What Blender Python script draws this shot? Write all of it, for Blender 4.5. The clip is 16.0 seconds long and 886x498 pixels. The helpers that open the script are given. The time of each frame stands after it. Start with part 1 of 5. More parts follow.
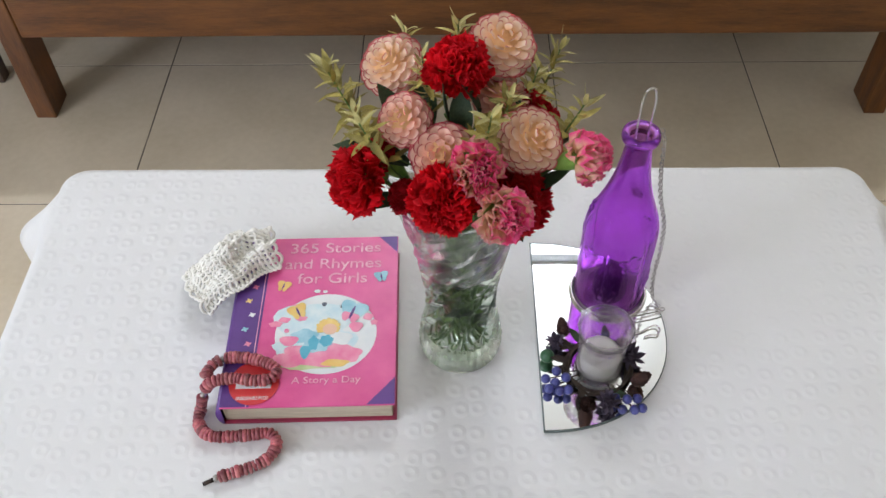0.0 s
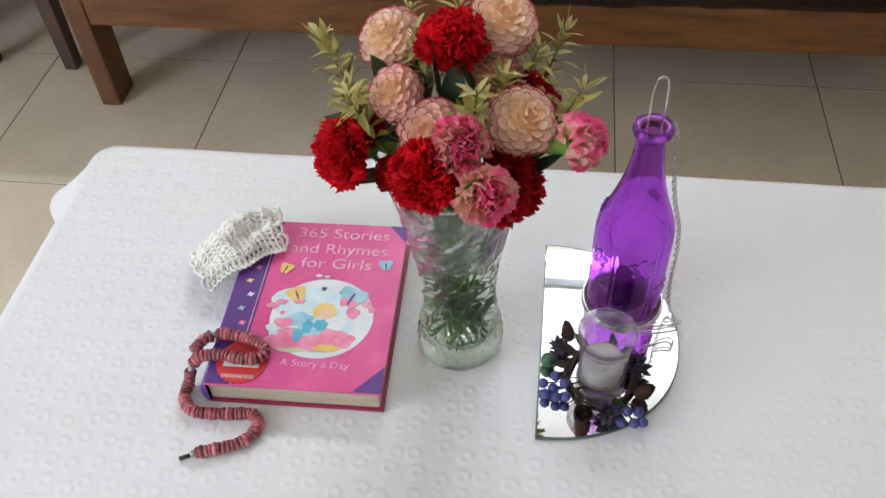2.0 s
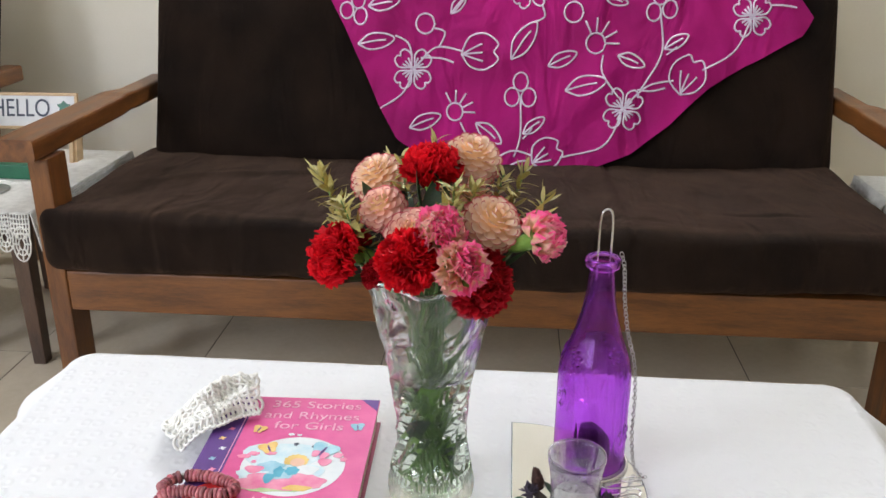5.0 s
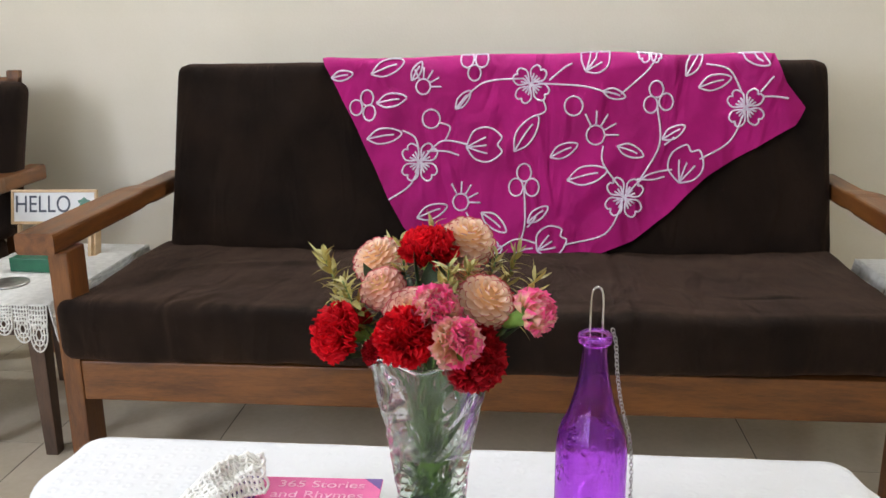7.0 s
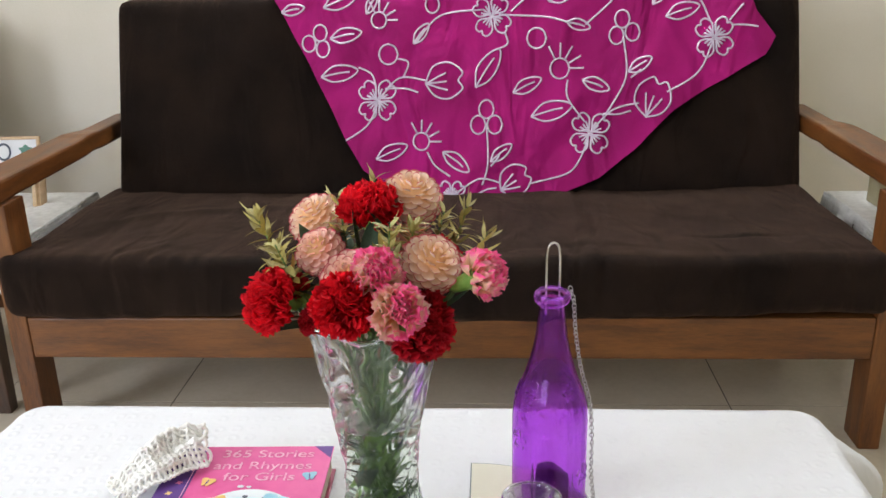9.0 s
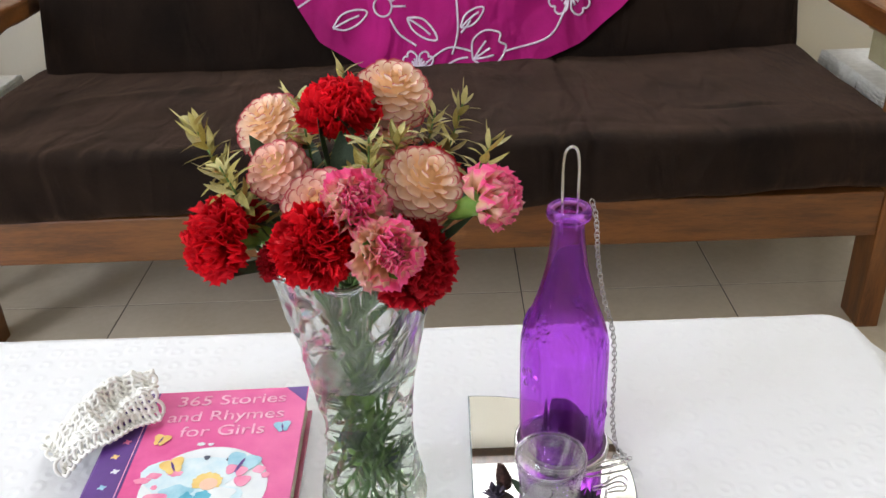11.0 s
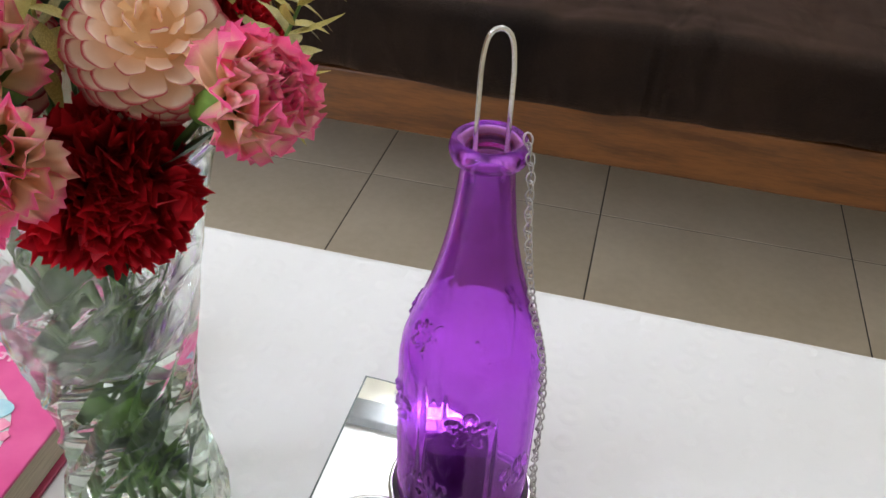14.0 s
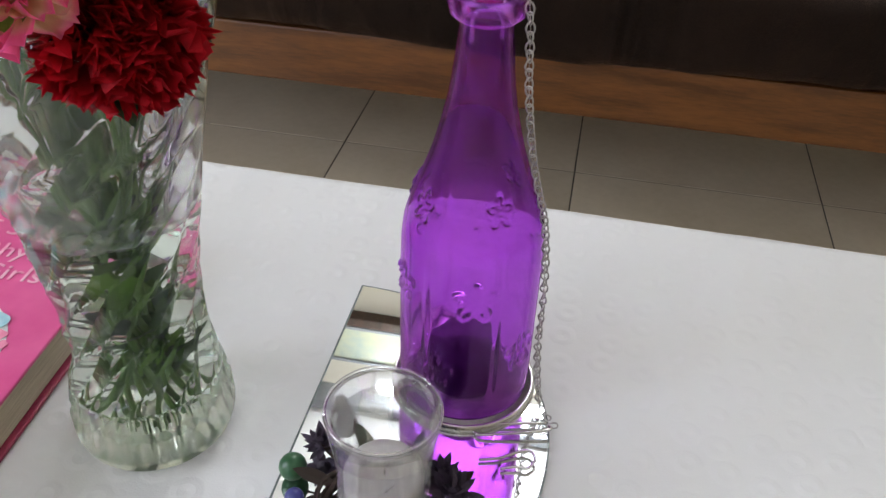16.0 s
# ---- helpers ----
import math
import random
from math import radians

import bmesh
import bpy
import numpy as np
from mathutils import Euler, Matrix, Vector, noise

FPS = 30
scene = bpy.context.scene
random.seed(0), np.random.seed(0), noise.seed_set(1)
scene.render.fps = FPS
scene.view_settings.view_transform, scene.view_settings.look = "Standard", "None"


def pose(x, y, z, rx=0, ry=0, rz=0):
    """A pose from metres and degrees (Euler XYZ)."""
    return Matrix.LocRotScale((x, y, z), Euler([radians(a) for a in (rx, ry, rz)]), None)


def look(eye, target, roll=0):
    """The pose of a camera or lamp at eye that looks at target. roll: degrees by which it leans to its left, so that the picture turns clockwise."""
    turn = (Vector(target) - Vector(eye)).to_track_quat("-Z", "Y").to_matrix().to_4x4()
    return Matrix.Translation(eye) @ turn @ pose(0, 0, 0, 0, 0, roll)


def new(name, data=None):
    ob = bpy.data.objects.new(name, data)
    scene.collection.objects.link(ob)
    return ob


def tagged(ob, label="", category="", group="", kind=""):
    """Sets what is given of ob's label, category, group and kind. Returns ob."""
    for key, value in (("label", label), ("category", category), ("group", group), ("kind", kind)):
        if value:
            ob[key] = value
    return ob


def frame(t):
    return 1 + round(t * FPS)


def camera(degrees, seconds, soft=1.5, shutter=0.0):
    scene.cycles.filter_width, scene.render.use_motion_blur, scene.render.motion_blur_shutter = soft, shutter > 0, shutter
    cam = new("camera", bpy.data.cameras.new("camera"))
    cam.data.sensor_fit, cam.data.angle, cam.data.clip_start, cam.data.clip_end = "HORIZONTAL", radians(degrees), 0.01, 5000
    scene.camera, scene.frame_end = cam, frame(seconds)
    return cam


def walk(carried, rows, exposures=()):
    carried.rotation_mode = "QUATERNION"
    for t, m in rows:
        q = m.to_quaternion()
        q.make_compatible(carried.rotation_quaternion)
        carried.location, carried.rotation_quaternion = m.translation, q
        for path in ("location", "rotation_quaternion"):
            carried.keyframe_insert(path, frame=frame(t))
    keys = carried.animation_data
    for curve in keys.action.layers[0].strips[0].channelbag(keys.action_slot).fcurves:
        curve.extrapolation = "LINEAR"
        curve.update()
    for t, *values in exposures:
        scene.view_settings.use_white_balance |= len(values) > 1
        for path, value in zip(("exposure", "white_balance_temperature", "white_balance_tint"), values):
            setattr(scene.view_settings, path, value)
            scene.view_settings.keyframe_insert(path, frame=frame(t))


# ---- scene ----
cam = camera(54.3, 16.0)
PATH = [
    (0, (0.031, 0.082, 1.312), (0.004, 1.371, -0.216), -1.1),
    (0.5, (0.054, 0.085, 1.308), (-0.002, 1.377, -0.218), -1.5),
    (1, (0.089, 0.081, 1.297), (-0.044, 1.381, -0.217), -1.7),
    (1.5, (0.121, 0.082, 1.284), (-0.077, 1.384, -0.220), -2.6),
    (2, (0.121, 0.081, 1.256), (-0.098, 1.403, -0.228), -3.2),
    (2.5, (0.105, 0.083, 1.217), (-0.068, 1.503, -0.180), -3.0),
    (3, (0.075, 0.056, 1.175), (-0.067, 1.576, -0.116), -3.6),
    (3.5, (0.067, -0.012, 1.123), (0.002, 1.626, -0.023), -1.0),
    (4, (0.077, -0.061, 1.101), (0.036, 1.691, 0.137), 0.4),
    (4.5, (0.091, -0.109, 1.091), (-0.043, 1.686, 0.218), -0.4),
    (5, (0.113, -0.161, 1.063), (-0.028, 1.7, 0.343), 0.4),
    (5.2, (0.116, -0.171, 1.057), (-0.031, 1.711, 0.396), -0.2),
    (7.3, (0.147, -0.213, 1.067), (-0.043, 1.71, 0.553), -0.9),
    (7.5, (0.157, -0.215, 1.072), (-0.045, 1.705, 0.549), -1.3),
    (8, (0.172, -0.202, 1.073), (0.016, 1.718, 0.532), -0.8),
    (8.5, (0.171, -0.182, 1.071), (0.023, 1.712, 0.443), -1.3),
    (8.7, (0.168, -0.159, 1.070), (0.033, 1.729, 0.426), -1.4),
    (10.8, (0.113, 0.032, 1.046), (0.073, 1.808, 0.128), -2.3),
    (11, (0.123, 0.061, 1.045), (0.093, 1.816, 0.087), -2.5),
    (11.5, (0.192, 0.149, 1.011), (0.078, 1.87, -0.002), 0.3),
    (12, (0.246, 0.219, 0.976), (0.036, 1.895, -0.095), 1.5),
    (12.5, (0.267, 0.268, 0.956), (0.008, 1.924, -0.135), 1.6),
    (13, (0.283, 0.336, 0.943), (-0.031, 1.972, -0.163), 2.1),
    (13.5, (0.288, 0.373, 0.929), (-0.051, 1.968, -0.229), 4.0),
    (14, (0.285, 0.383, 0.918), (-0.061, 1.941, -0.288), 3.2),
    (14.5, (0.29, 0.379, 0.900), (-0.044, 1.92, -0.330), 2.8),
    (15, (0.285, 0.371, 0.883), (-0.025, 1.908, -0.359), 2.9),
    (15.5, (0.271, 0.36, 0.873), (-0.018, 1.907, -0.361), 2.7),
    (16, (0.279, 0.335, 0.863), (0.005, 1.906, -0.343), 2.4),
]
walk(cam, [(t, look(eye, target, roll)) for t, eye, target, roll in PATH], [(0, -0.44), (2, -0.42), (3.5, -0.12), (5, -0.05), (7.5, 0.0), (8.7, 0.0), (10.8, 0.02), (12.5, 0.02), (13.5, 0.0), (14.5, -0.25), (16, -0.42)])

# ---- world, window light, exposure ----
world = bpy.data.worlds.new("sky")
scene.world = world
world.use_nodes = True
wn = world.node_tree.nodes
sky = wn.new("ShaderNodeTexSky")
sky.sky_type, sky.sun_disc = "NISHITA", False
sky.sun_elevation, sky.sun_rotation = radians(50), radians(150)
world.node_tree.links.new(sky.outputs[0], wn["Background"].inputs[0])
wn["Background"].inputs[1].default_value = 0.1


def window_light(name, eye, target, w, h, watts, colour):
    lamp = bpy.data.lights.new(name, "AREA")
    lamp.shape, lamp.size, lamp.size_y, lamp.energy, lamp.color = "RECTANGLE", w, h, watts, colour
    ob = new(name, lamp)
    ob.matrix_world = look(eye, target)
    return ob


window_light("window_daylight", (-1.55, -2.58, 1.6), (-1.0, -1.0, 2.75), 1.5, 1.5, 36, (0.84, 0.90, 1.06))
window_light("side_window_daylight", (-2.58, -0.6, 1.6), (0.0, 0.5, 1.25), 1.2, 1.4, 72, (0.84, 0.90, 1.06))

# ---- materials ----


def node_mat(name):
    m = bpy.data.materials.new(name)
    m.use_nodes = True
    return m, m.node_tree.nodes, m.node_tree.links, m.node_tree.nodes["Principled BSDF"]


def surface(name, c1, c2, scale=8.0, rough=0.6, bump=0.15, bscale=120.0, metal=0.0, stretch=(1, 1, 1), sheen=0.0, detail=6.0, per_piece=0.0, coat=0.0, spec=0.5, relief=0.01, wrinkle=0.0, wscale=9.0, wstretch=(1, 1, 1)):
    """Two colours mixed by noise at two scales, fine bump, roughness that varies a little."""
    m, n, l, p = node_mat(name)
    tc = n.new("ShaderNodeTexCoord")
    mp = n.new("ShaderNodeMapping")
    mp.inputs["Scale"].default_value = stretch
    l.new(tc.outputs["Object"], mp.inputs[0])
    a, b = n.new("ShaderNodeTexNoise"), n.new("ShaderNodeTexNoise")
    for t, s in ((a, scale), (b, bscale)):
        t.inputs["Scale"].default_value, t.inputs["Detail"].default_value = s, detail
        l.new(mp.outputs[0], t.inputs["Vector"])
    add = n.new("ShaderNodeMath")
    add.operation = "MULTIPLY_ADD"
    l.new(b.outputs[0], add.inputs[0])
    add.inputs[1].default_value = 0.35
    sub = n.new("ShaderNodeMath")
    sub.operation = "SUBTRACT"
    l.new(a.outputs[0], sub.inputs[0])
    sub.inputs[1].default_value = 0.175
    l.new(sub.outputs[0], add.inputs[2])
    ramp = n.new("ShaderNodeMapRange")
    ramp.inputs[1].default_value, ramp.inputs[2].default_value = 0.32, 0.68
    l.new(add.outputs[0], ramp.inputs[0])
    mix = n.new("ShaderNodeMix")
    mix.data_type = "RGBA"
    mix.inputs[6].default_value, mix.inputs[7].default_value = (*c1, 1), (*c2, 1)
    l.new(ramp.outputs[0], mix.inputs[0])
    colour = mix.outputs[2]
    if per_piece:
        info = n.new("ShaderNodeObjectInfo")
        hsv = n.new("ShaderNodeHueSaturation")
        rng = n.new("ShaderNodeMapRange")
        rng.inputs[3].default_value, rng.inputs[4].default_value = 1 - per_piece, 1 + per_piece
        l.new(info.outputs["Random"], rng.inputs[0])
        l.new(rng.outputs[0], hsv.inputs["Value"])
        l.new(colour, hsv.inputs["Color"])
        colour = hsv.outputs[0]
    l.new(colour, p.inputs["Base Color"])
    rr = n.new("ShaderNodeMapRange")
    rr.inputs[3].default_value, rr.inputs[4].default_value = max(rough - 0.08, 0.02), min(rough + 0.08, 1)
    l.new(a.outputs[0], rr.inputs[0])
    l.new(rr.outputs[0], p.inputs["Roughness"])
    p.inputs["Metallic"].default_value = metal
    p.inputs["Sheen Weight"].default_value = sheen
    p.inputs["Sheen Tint"].default_value, p.inputs["Sheen Roughness"].default_value = (c2[0] * 15, c2[1] * 15, c2[2] * 15, 1) if sheen and max(c2) < 0.1 else (1, 1, 1, 1), 0.45
    p.inputs["Coat Weight"].default_value = coat
    p.inputs["Specular IOR Level"].default_value = spec
    if bump:
        bp = n.new("ShaderNodeBump")
        bp.inputs["Strength"].default_value, bp.inputs["Distance"].default_value = bump, relief
        l.new(b.outputs[0], bp.inputs["Height"])
        l.new(bp.outputs[0], p.inputs["Normal"])
        if wrinkle:
            wm, wz, wb = n.new("ShaderNodeMapping"), n.new("ShaderNodeTexNoise"), n.new("ShaderNodeBump")
            wm.inputs["Scale"].default_value = wstretch
            wz.inputs["Scale"].default_value, wz.inputs["Detail"].default_value, wz.inputs["Distortion"].default_value = wscale, 2.5, 0.8
            wb.inputs["Strength"].default_value, wb.inputs["Distance"].default_value = 1.0, wrinkle
            l.new(tc.outputs["Object"], wm.inputs[0])
            l.new(wm.outputs[0], wz.inputs["Vector"])
            l.new(wz.outputs[0], wb.inputs["Height"])
            l.new(wb.outputs[0], bp.inputs["Normal"])
    return m


def glass(name, colour, rough=0.02, clear=0.35, ior=1.45, wave=0.0, wscale=40.0):
    """Clear or tinted glass; a share of straight transmission lets daylight pass into its shadow."""
    m, n, l, p = node_mat(name)
    n.remove(p)
    g, t, mix = n.new("ShaderNodeBsdfGlass"), n.new("ShaderNodeBsdfTransparent"), n.new("ShaderNodeMixShader")
    g.inputs["Color"].default_value = t.inputs["Color"].default_value = (*colour, 1)
    g.inputs["Roughness"].default_value, g.inputs["IOR"].default_value = rough, ior
    mix.inputs[0].default_value = clear
    l.new(g.outputs[0], mix.inputs[1])
    l.new(t.outputs[0], mix.inputs[2])
    l.new(mix.outputs[0], n["Material Output"].inputs[0])
    if wave:
        tc, nz, bp = n.new("ShaderNodeTexCoord"), n.new("ShaderNodeTexNoise"), n.new("ShaderNodeBump")
        nz.inputs["Scale"].default_value = wscale
        bp.inputs["Strength"].default_value, bp.inputs["Distance"].default_value = wave, 0.004
        l.new(tc.outputs["Object"], nz.inputs["Vector"])
        l.new(nz.outputs[0], bp.inputs["Height"])
        l.new(bp.outputs[0], g.inputs["Normal"])
    return m


def petal_mat(name, body, edge, edge_from, heart, vary=0.2, streak=0.0, rough=0.7, thin=0.28):
    """Petal colour from heart to body along its length, and to the edge colour at the rim; the rim mask is stored on the mesh."""
    m, n, l, p = node_mat(name)
    at = n.new("ShaderNodeAttribute")
    at.attribute_name = "rim"
    sep = n.new("ShaderNodeSeparateXYZ")
    l.new(at.outputs["Vector"], sep.inputs[0])
    nz, tc = n.new("ShaderNodeTexNoise"), n.new("ShaderNodeTexCoord")
    nz.inputs["Scale"].default_value, nz.inputs["Detail"].default_value = 160, 4
    l.new(tc.outputs["Object"], nz.inputs["Vector"])
    info = n.new("ShaderNodeObjectInfo")
    one = n.new("ShaderNodeMix")
    one.data_type = "RGBA"
    one.inputs[6].default_value, one.inputs[7].default_value = (*heart, 1), (*body, 1)
    l.new(sep.outputs[1], one.inputs[0])
    ad = n.new("ShaderNodeMath")
    ad.operation = "MULTIPLY_ADD"
    l.new(nz.outputs[0], ad.inputs[0])
    ad.inputs[1].default_value = 0.3 + streak
    l.new(sep.outputs[0], ad.inputs[2])
    if streak:
        ad2 = n.new("ShaderNodeMath")
        ad2.operation = "MULTIPLY_ADD"
        l.new(info.outputs["Random"], ad2.inputs[0])
        ad2.inputs[1].default_value = 0.5
        l.new(ad.outputs[0], ad2.inputs[2])
        ad = ad2
    mr = n.new("ShaderNodeMapRange")
    mr.inputs[1].default_value, mr.inputs[2].default_value = edge_from, edge_from + 0.18 + 0.5 * streak
    l.new(ad.outputs[0], mr.inputs[0])
    two = n.new("ShaderNodeMix")
    two.data_type = "RGBA"
    two.inputs[7].default_value = (*edge, 1)
    l.new(mr.outputs[0], two.inputs[0])
    l.new(one.outputs[2], two.inputs[6])
    hsv, rng = n.new("ShaderNodeHueSaturation"), n.new("ShaderNodeMapRange")
    rng.inputs[3].default_value, rng.inputs[4].default_value = 1 - vary, 1 + vary
    l.new(info.outputs["Random"], rng.inputs[0])
    l.new(rng.outputs[0], hsv.inputs["Value"])
    l.new(two.outputs[2], hsv.inputs["Color"])
    l.new(hsv.outputs[0], p.inputs["Base Color"])
    p.inputs["Roughness"].default_value = rough
    p.inputs["Specular IOR Level"].default_value = 0.25
    p.inputs["Subsurface Weight"].default_value = 0.0
    bp = n.new("ShaderNodeBump")
    bp.inputs["Strength"].default_value, bp.inputs["Distance"].default_value = 0.25, 0.002
    l.new(nz.outputs[0], bp.inputs["Height"])
    l.new(bp.outputs[0], p.inputs["Normal"])
    tl, ms = n.new("ShaderNodeBsdfTranslucent"), n.new("ShaderNodeMixShader")
    l.new(hsv.outputs[0], tl.inputs["Color"])
    ms.inputs[0].default_value = thin
    l.new(p.outputs[0], ms.inputs[1])
    l.new(tl.outputs[0], ms.inputs[2])
    l.new(ms.outputs[0], n["Material Output"].inputs[0])
    return m


def cloth_mat(name, colour, pitch):
    """White woven cotton with a raised all-over motif and faint creases."""
    m, n, l, p = node_mat(name)
    tc = n.new("ShaderNodeTexCoord")
    vor, nz, big, wv = n.new("ShaderNodeTexVoronoi"), n.new("ShaderNodeTexNoise"), n.new("ShaderNodeTexNoise"), n.new("ShaderNodeTexNoise")
    vor.voronoi_dimensions = "2D"
    vor.inputs["Scale"].default_value, vor.inputs["Randomness"].default_value = 1 / pitch, 0.45
    nz.inputs["Scale"].default_value, nz.inputs["Detail"].default_value = 95, 3
    big.inputs["Scale"].default_value, big.inputs["Detail"].default_value = 7, 4
    wv.inputs["Scale"].default_value, wv.inputs["Detail"].default_value = 900, 2
    for t in (vor, nz, big, wv):
        l.new(tc.outputs["Object"], t.inputs["Vector"])
    ring = n.new("ShaderNodeMath")
    ring.operation = "PINGPONG"
    l.new(vor.outputs["Distance"], ring.inputs[0])
    ring.inputs[1].default_value = 0.22
    fade = n.new("ShaderNodeMapRange")
    fade.inputs[1].default_value, fade.inputs[2].default_value = 0.46, 0.34
    l.new(vor.outputs["Distance"], fade.inputs[0])
    mul = n.new("ShaderNodeMath")
    mul.operation = "MULTIPLY"
    l.new(ring.outputs[0], mul.inputs[0])
    l.new(fade.outputs[0], mul.inputs[1])
    s1 = n.new("ShaderNodeMath")
    s1.operation = "MULTIPLY_ADD"
    l.new(nz.outputs[0], s1.inputs[0])
    s1.inputs[1].default_value = 0.10
    l.new(mul.outputs[0], s1.inputs[2])
    s2 = n.new("ShaderNodeMath")
    s2.operation = "MULTIPLY_ADD"
    l.new(wv.outputs[0], s2.inputs[0])
    s2.inputs[1].default_value = 0.05
    l.new(s1.outputs[0], s2.inputs[2])
    s3 = n.new("ShaderNodeMath")
    s3.operation = "MULTIPLY_ADD"
    l.new(big.outputs[0], s3.inputs[0])
    s3.inputs[1].default_value = 0.45
    l.new(s2.outputs[0], s3.inputs[2])
    bp = n.new("ShaderNodeBump")
    bp.inputs["Strength"].default_value, bp.inputs["Distance"].default_value = 0.4, 0.006
    l.new(s3.outputs[0], bp.inputs["Height"])
    l.new(bp.outputs[0], p.inputs["Normal"])
    mix = n.new("ShaderNodeMix")
    mix.data_type = "RGBA"
    mix.inputs[6].default_value = (*colour, 1)
    mix.inputs[7].default_value = (colour[0] * 0.93, colour[1] * 0.925, colour[2] * 0.90, 1)
    l.new(big.outputs[0], mix.inputs[0])
    l.new(mix.outputs[2], p.inputs["Base Color"])
    p.inputs["Roughness"].default_value = 0.9
    p.inputs["Sheen Weight"].default_value = 0.2
    return m


WOOD = surface("teak_wood", (0.085, 0.027, 0.005), (0.185, 0.066, 0.013), 5, 0.42, 0.12, 40, stretch=(1.2, 9, 9), coat=0.15)
WOOD_Y = surface("teak_wood_along", (0.085, 0.027, 0.005), (0.185, 0.066, 0.013), 5, 0.42, 0.12, 40, stretch=(9, 1.2, 9), coat=0.15)
WOOD_Z = surface("teak_wood_upright", (0.085, 0.027, 0.005), (0.185, 0.066, 0.013), 5, 0.42, 0.12, 40, stretch=(9, 9, 1.2), coat=0.15)
DARKWOOD = surface("dark_stained_wood", (0.05, 0.028, 0.018), (0.10, 0.055, 0.033), 6, 0.45, 0.12, 50, stretch=(6, 6, 1.2))
BROWN = surface("brown_corduroy", (0.0050, 0.0028, 0.0018), (0.0185, 0.0105, 0.0068), 5, 0.9, 0.35, 420, sheen=0.36, spec=0.12, wrinkle=0.022, wscale=5, wstretch=(2.2, 0.8, 0.8))
WALL = surface("cream_wall_paint", (0.79, 0.735, 0.60), (0.83, 0.775, 0.65), 3, 0.8, 0.06, 140)
CEIL = surface("white_ceiling_paint", (0.82, 0.82, 0.80), (0.86, 0.86, 0.84), 2, 0.9, 0.05, 90)
GROUT = surface("dark_grout", (0.06, 0.052, 0.045), (0.11, 0.095, 0.08), 30, 0.9, 0.3, 200)
TILE = surface("glazed_floor_tile", (0.57, 0.485, 0.355), (0.67, 0.58, 0.44), 4, 0.22, 0.03, 60, per_piece=0.06, spec=0.4)
CLOTH = cloth_mat("white_quilted_cotton", (0.80, 0.80, 0.79), 0.026)
CROCHET = surface("ivory_cotton_yarn", (0.87, 0.84, 0.75), (0.93, 0.91, 0.83), 60, 0.9, 0.5, 700, sheen=0.2, relief=0.002)
LACE = surface("white_cotton_lace", (0.66, 0.64, 0.58), (0.80, 0.78, 0.72), 50, 0.9, 0.5, 500, relief=0.002)
MAGENTA = surface("magenta_chiffon", (0.29, 0.004, 0.108), (0.47, 0.010, 0.185), 5, 0.75, 0.25, 500, spec=0.2, relief=0.003, wrinkle=0.05, wscale=5, wstretch=(1.6, 1, 0.7))
STITCH = surface("white_stitching", (0.66, 0.54, 0.66), (0.82, 0.74, 0.82), 90, 0.8, 0.5, 800, relief=0.002)
STEEL = surface("bright_steel", (0.55, 0.54, 0.52), (0.72, 0.71, 0.69), 40, 0.25, 0.05, 300, metal=1.0)
DULL = surface("tarnished_steel", (0.34, 0.33, 0.31), (0.56, 0.54, 0.51), 60, 0.38, 0.1, 300, metal=1.0)
PINK = surface("glossy_pink_print", (0.66, 0.068, 0.25), (0.76, 0.115, 0.32), 22, 0.42, 0.03, 90, coat=0.05)
PURPLE = surface("purple_print", (0.085, 0.026, 0.18), (0.12, 0.04, 0.24), 14, 0.48, 0.03, 90, coat=0.05)
PAPER = surface("aged_paper_edges", (0.50, 0.42, 0.30), (0.68, 0.60, 0.46), 30, 0.85, 0.4, 60, stretch=(1, 1, 30))
PALE = surface("pale_print", (0.70, 0.74, 0.74), (0.82, 0.84, 0.82), 25, 0.5, 0.0, 90, coat=0.04)
SKY = surface("light_blue_print", (0.22, 0.50, 0.60), (0.45, 0.68, 0.74), 60, 0.5, 0.0, 90, coat=0.04)
SKY2 = surface("pale_blue_print", (0.55, 0.72, 0.76), (0.72, 0.82, 0.82), 70, 0.5, 0.0, 90, coat=0.04)
TEAL = surface("teal_print", (0.06, 0.36, 0.50), (0.12, 0.48, 0.60), 60, 0.5, 0.0, 90, coat=0.04)
LEAFP = surface("printed_green", (0.42, 0.55, 0.24), (0.60, 0.66, 0.36), 60, 0.5, 0.0, 90, coat=0.04)
ROSE = surface("rose_print", (0.78, 0.16, 0.32), (0.86, 0.36, 0.48), 60, 0.5, 0.0, 90, coat=0.04)
GOLD = surface("yellow_print", (0.78, 0.50, 0.12), (0.86, 0.64, 0.22), 60, 0.5, 0.0, 90, coat=0.04)
SKIN = surface("peach_print", (0.80, 0.50, 0.34), (0.84, 0.56, 0.40), 60, 0.5, 0.0, 90, coat=0.04)
LETTER = surface("silver_pink_foil", (0.82, 0.30, 0.47), (0.90, 0.54, 0.64), 90, 0.5, 0.0, 90, coat=0.04)
RED = surface("red_sticker", (0.60, 0.03, 0.035), (0.68, 0.045, 0.045), 30, 0.35, 0.02, 90, coat=0.2)
MAROON = surface("maroon_print", (0.26, 0.016, 0.05), (0.34, 0.03, 0.08), 20, 0.45, 0.03, 90)
BEAD = surface("painted_wood_bead", (0.22, 0.020, 0.045), (0.54, 0.20, 0.19), 90, 0.45, 0.2, 300, per_piece=0.45, relief=0.002)
VGLASS = glass("cut_crystal", (0.985, 0.992, 0.982), 0.0, 0.14, 1.42)
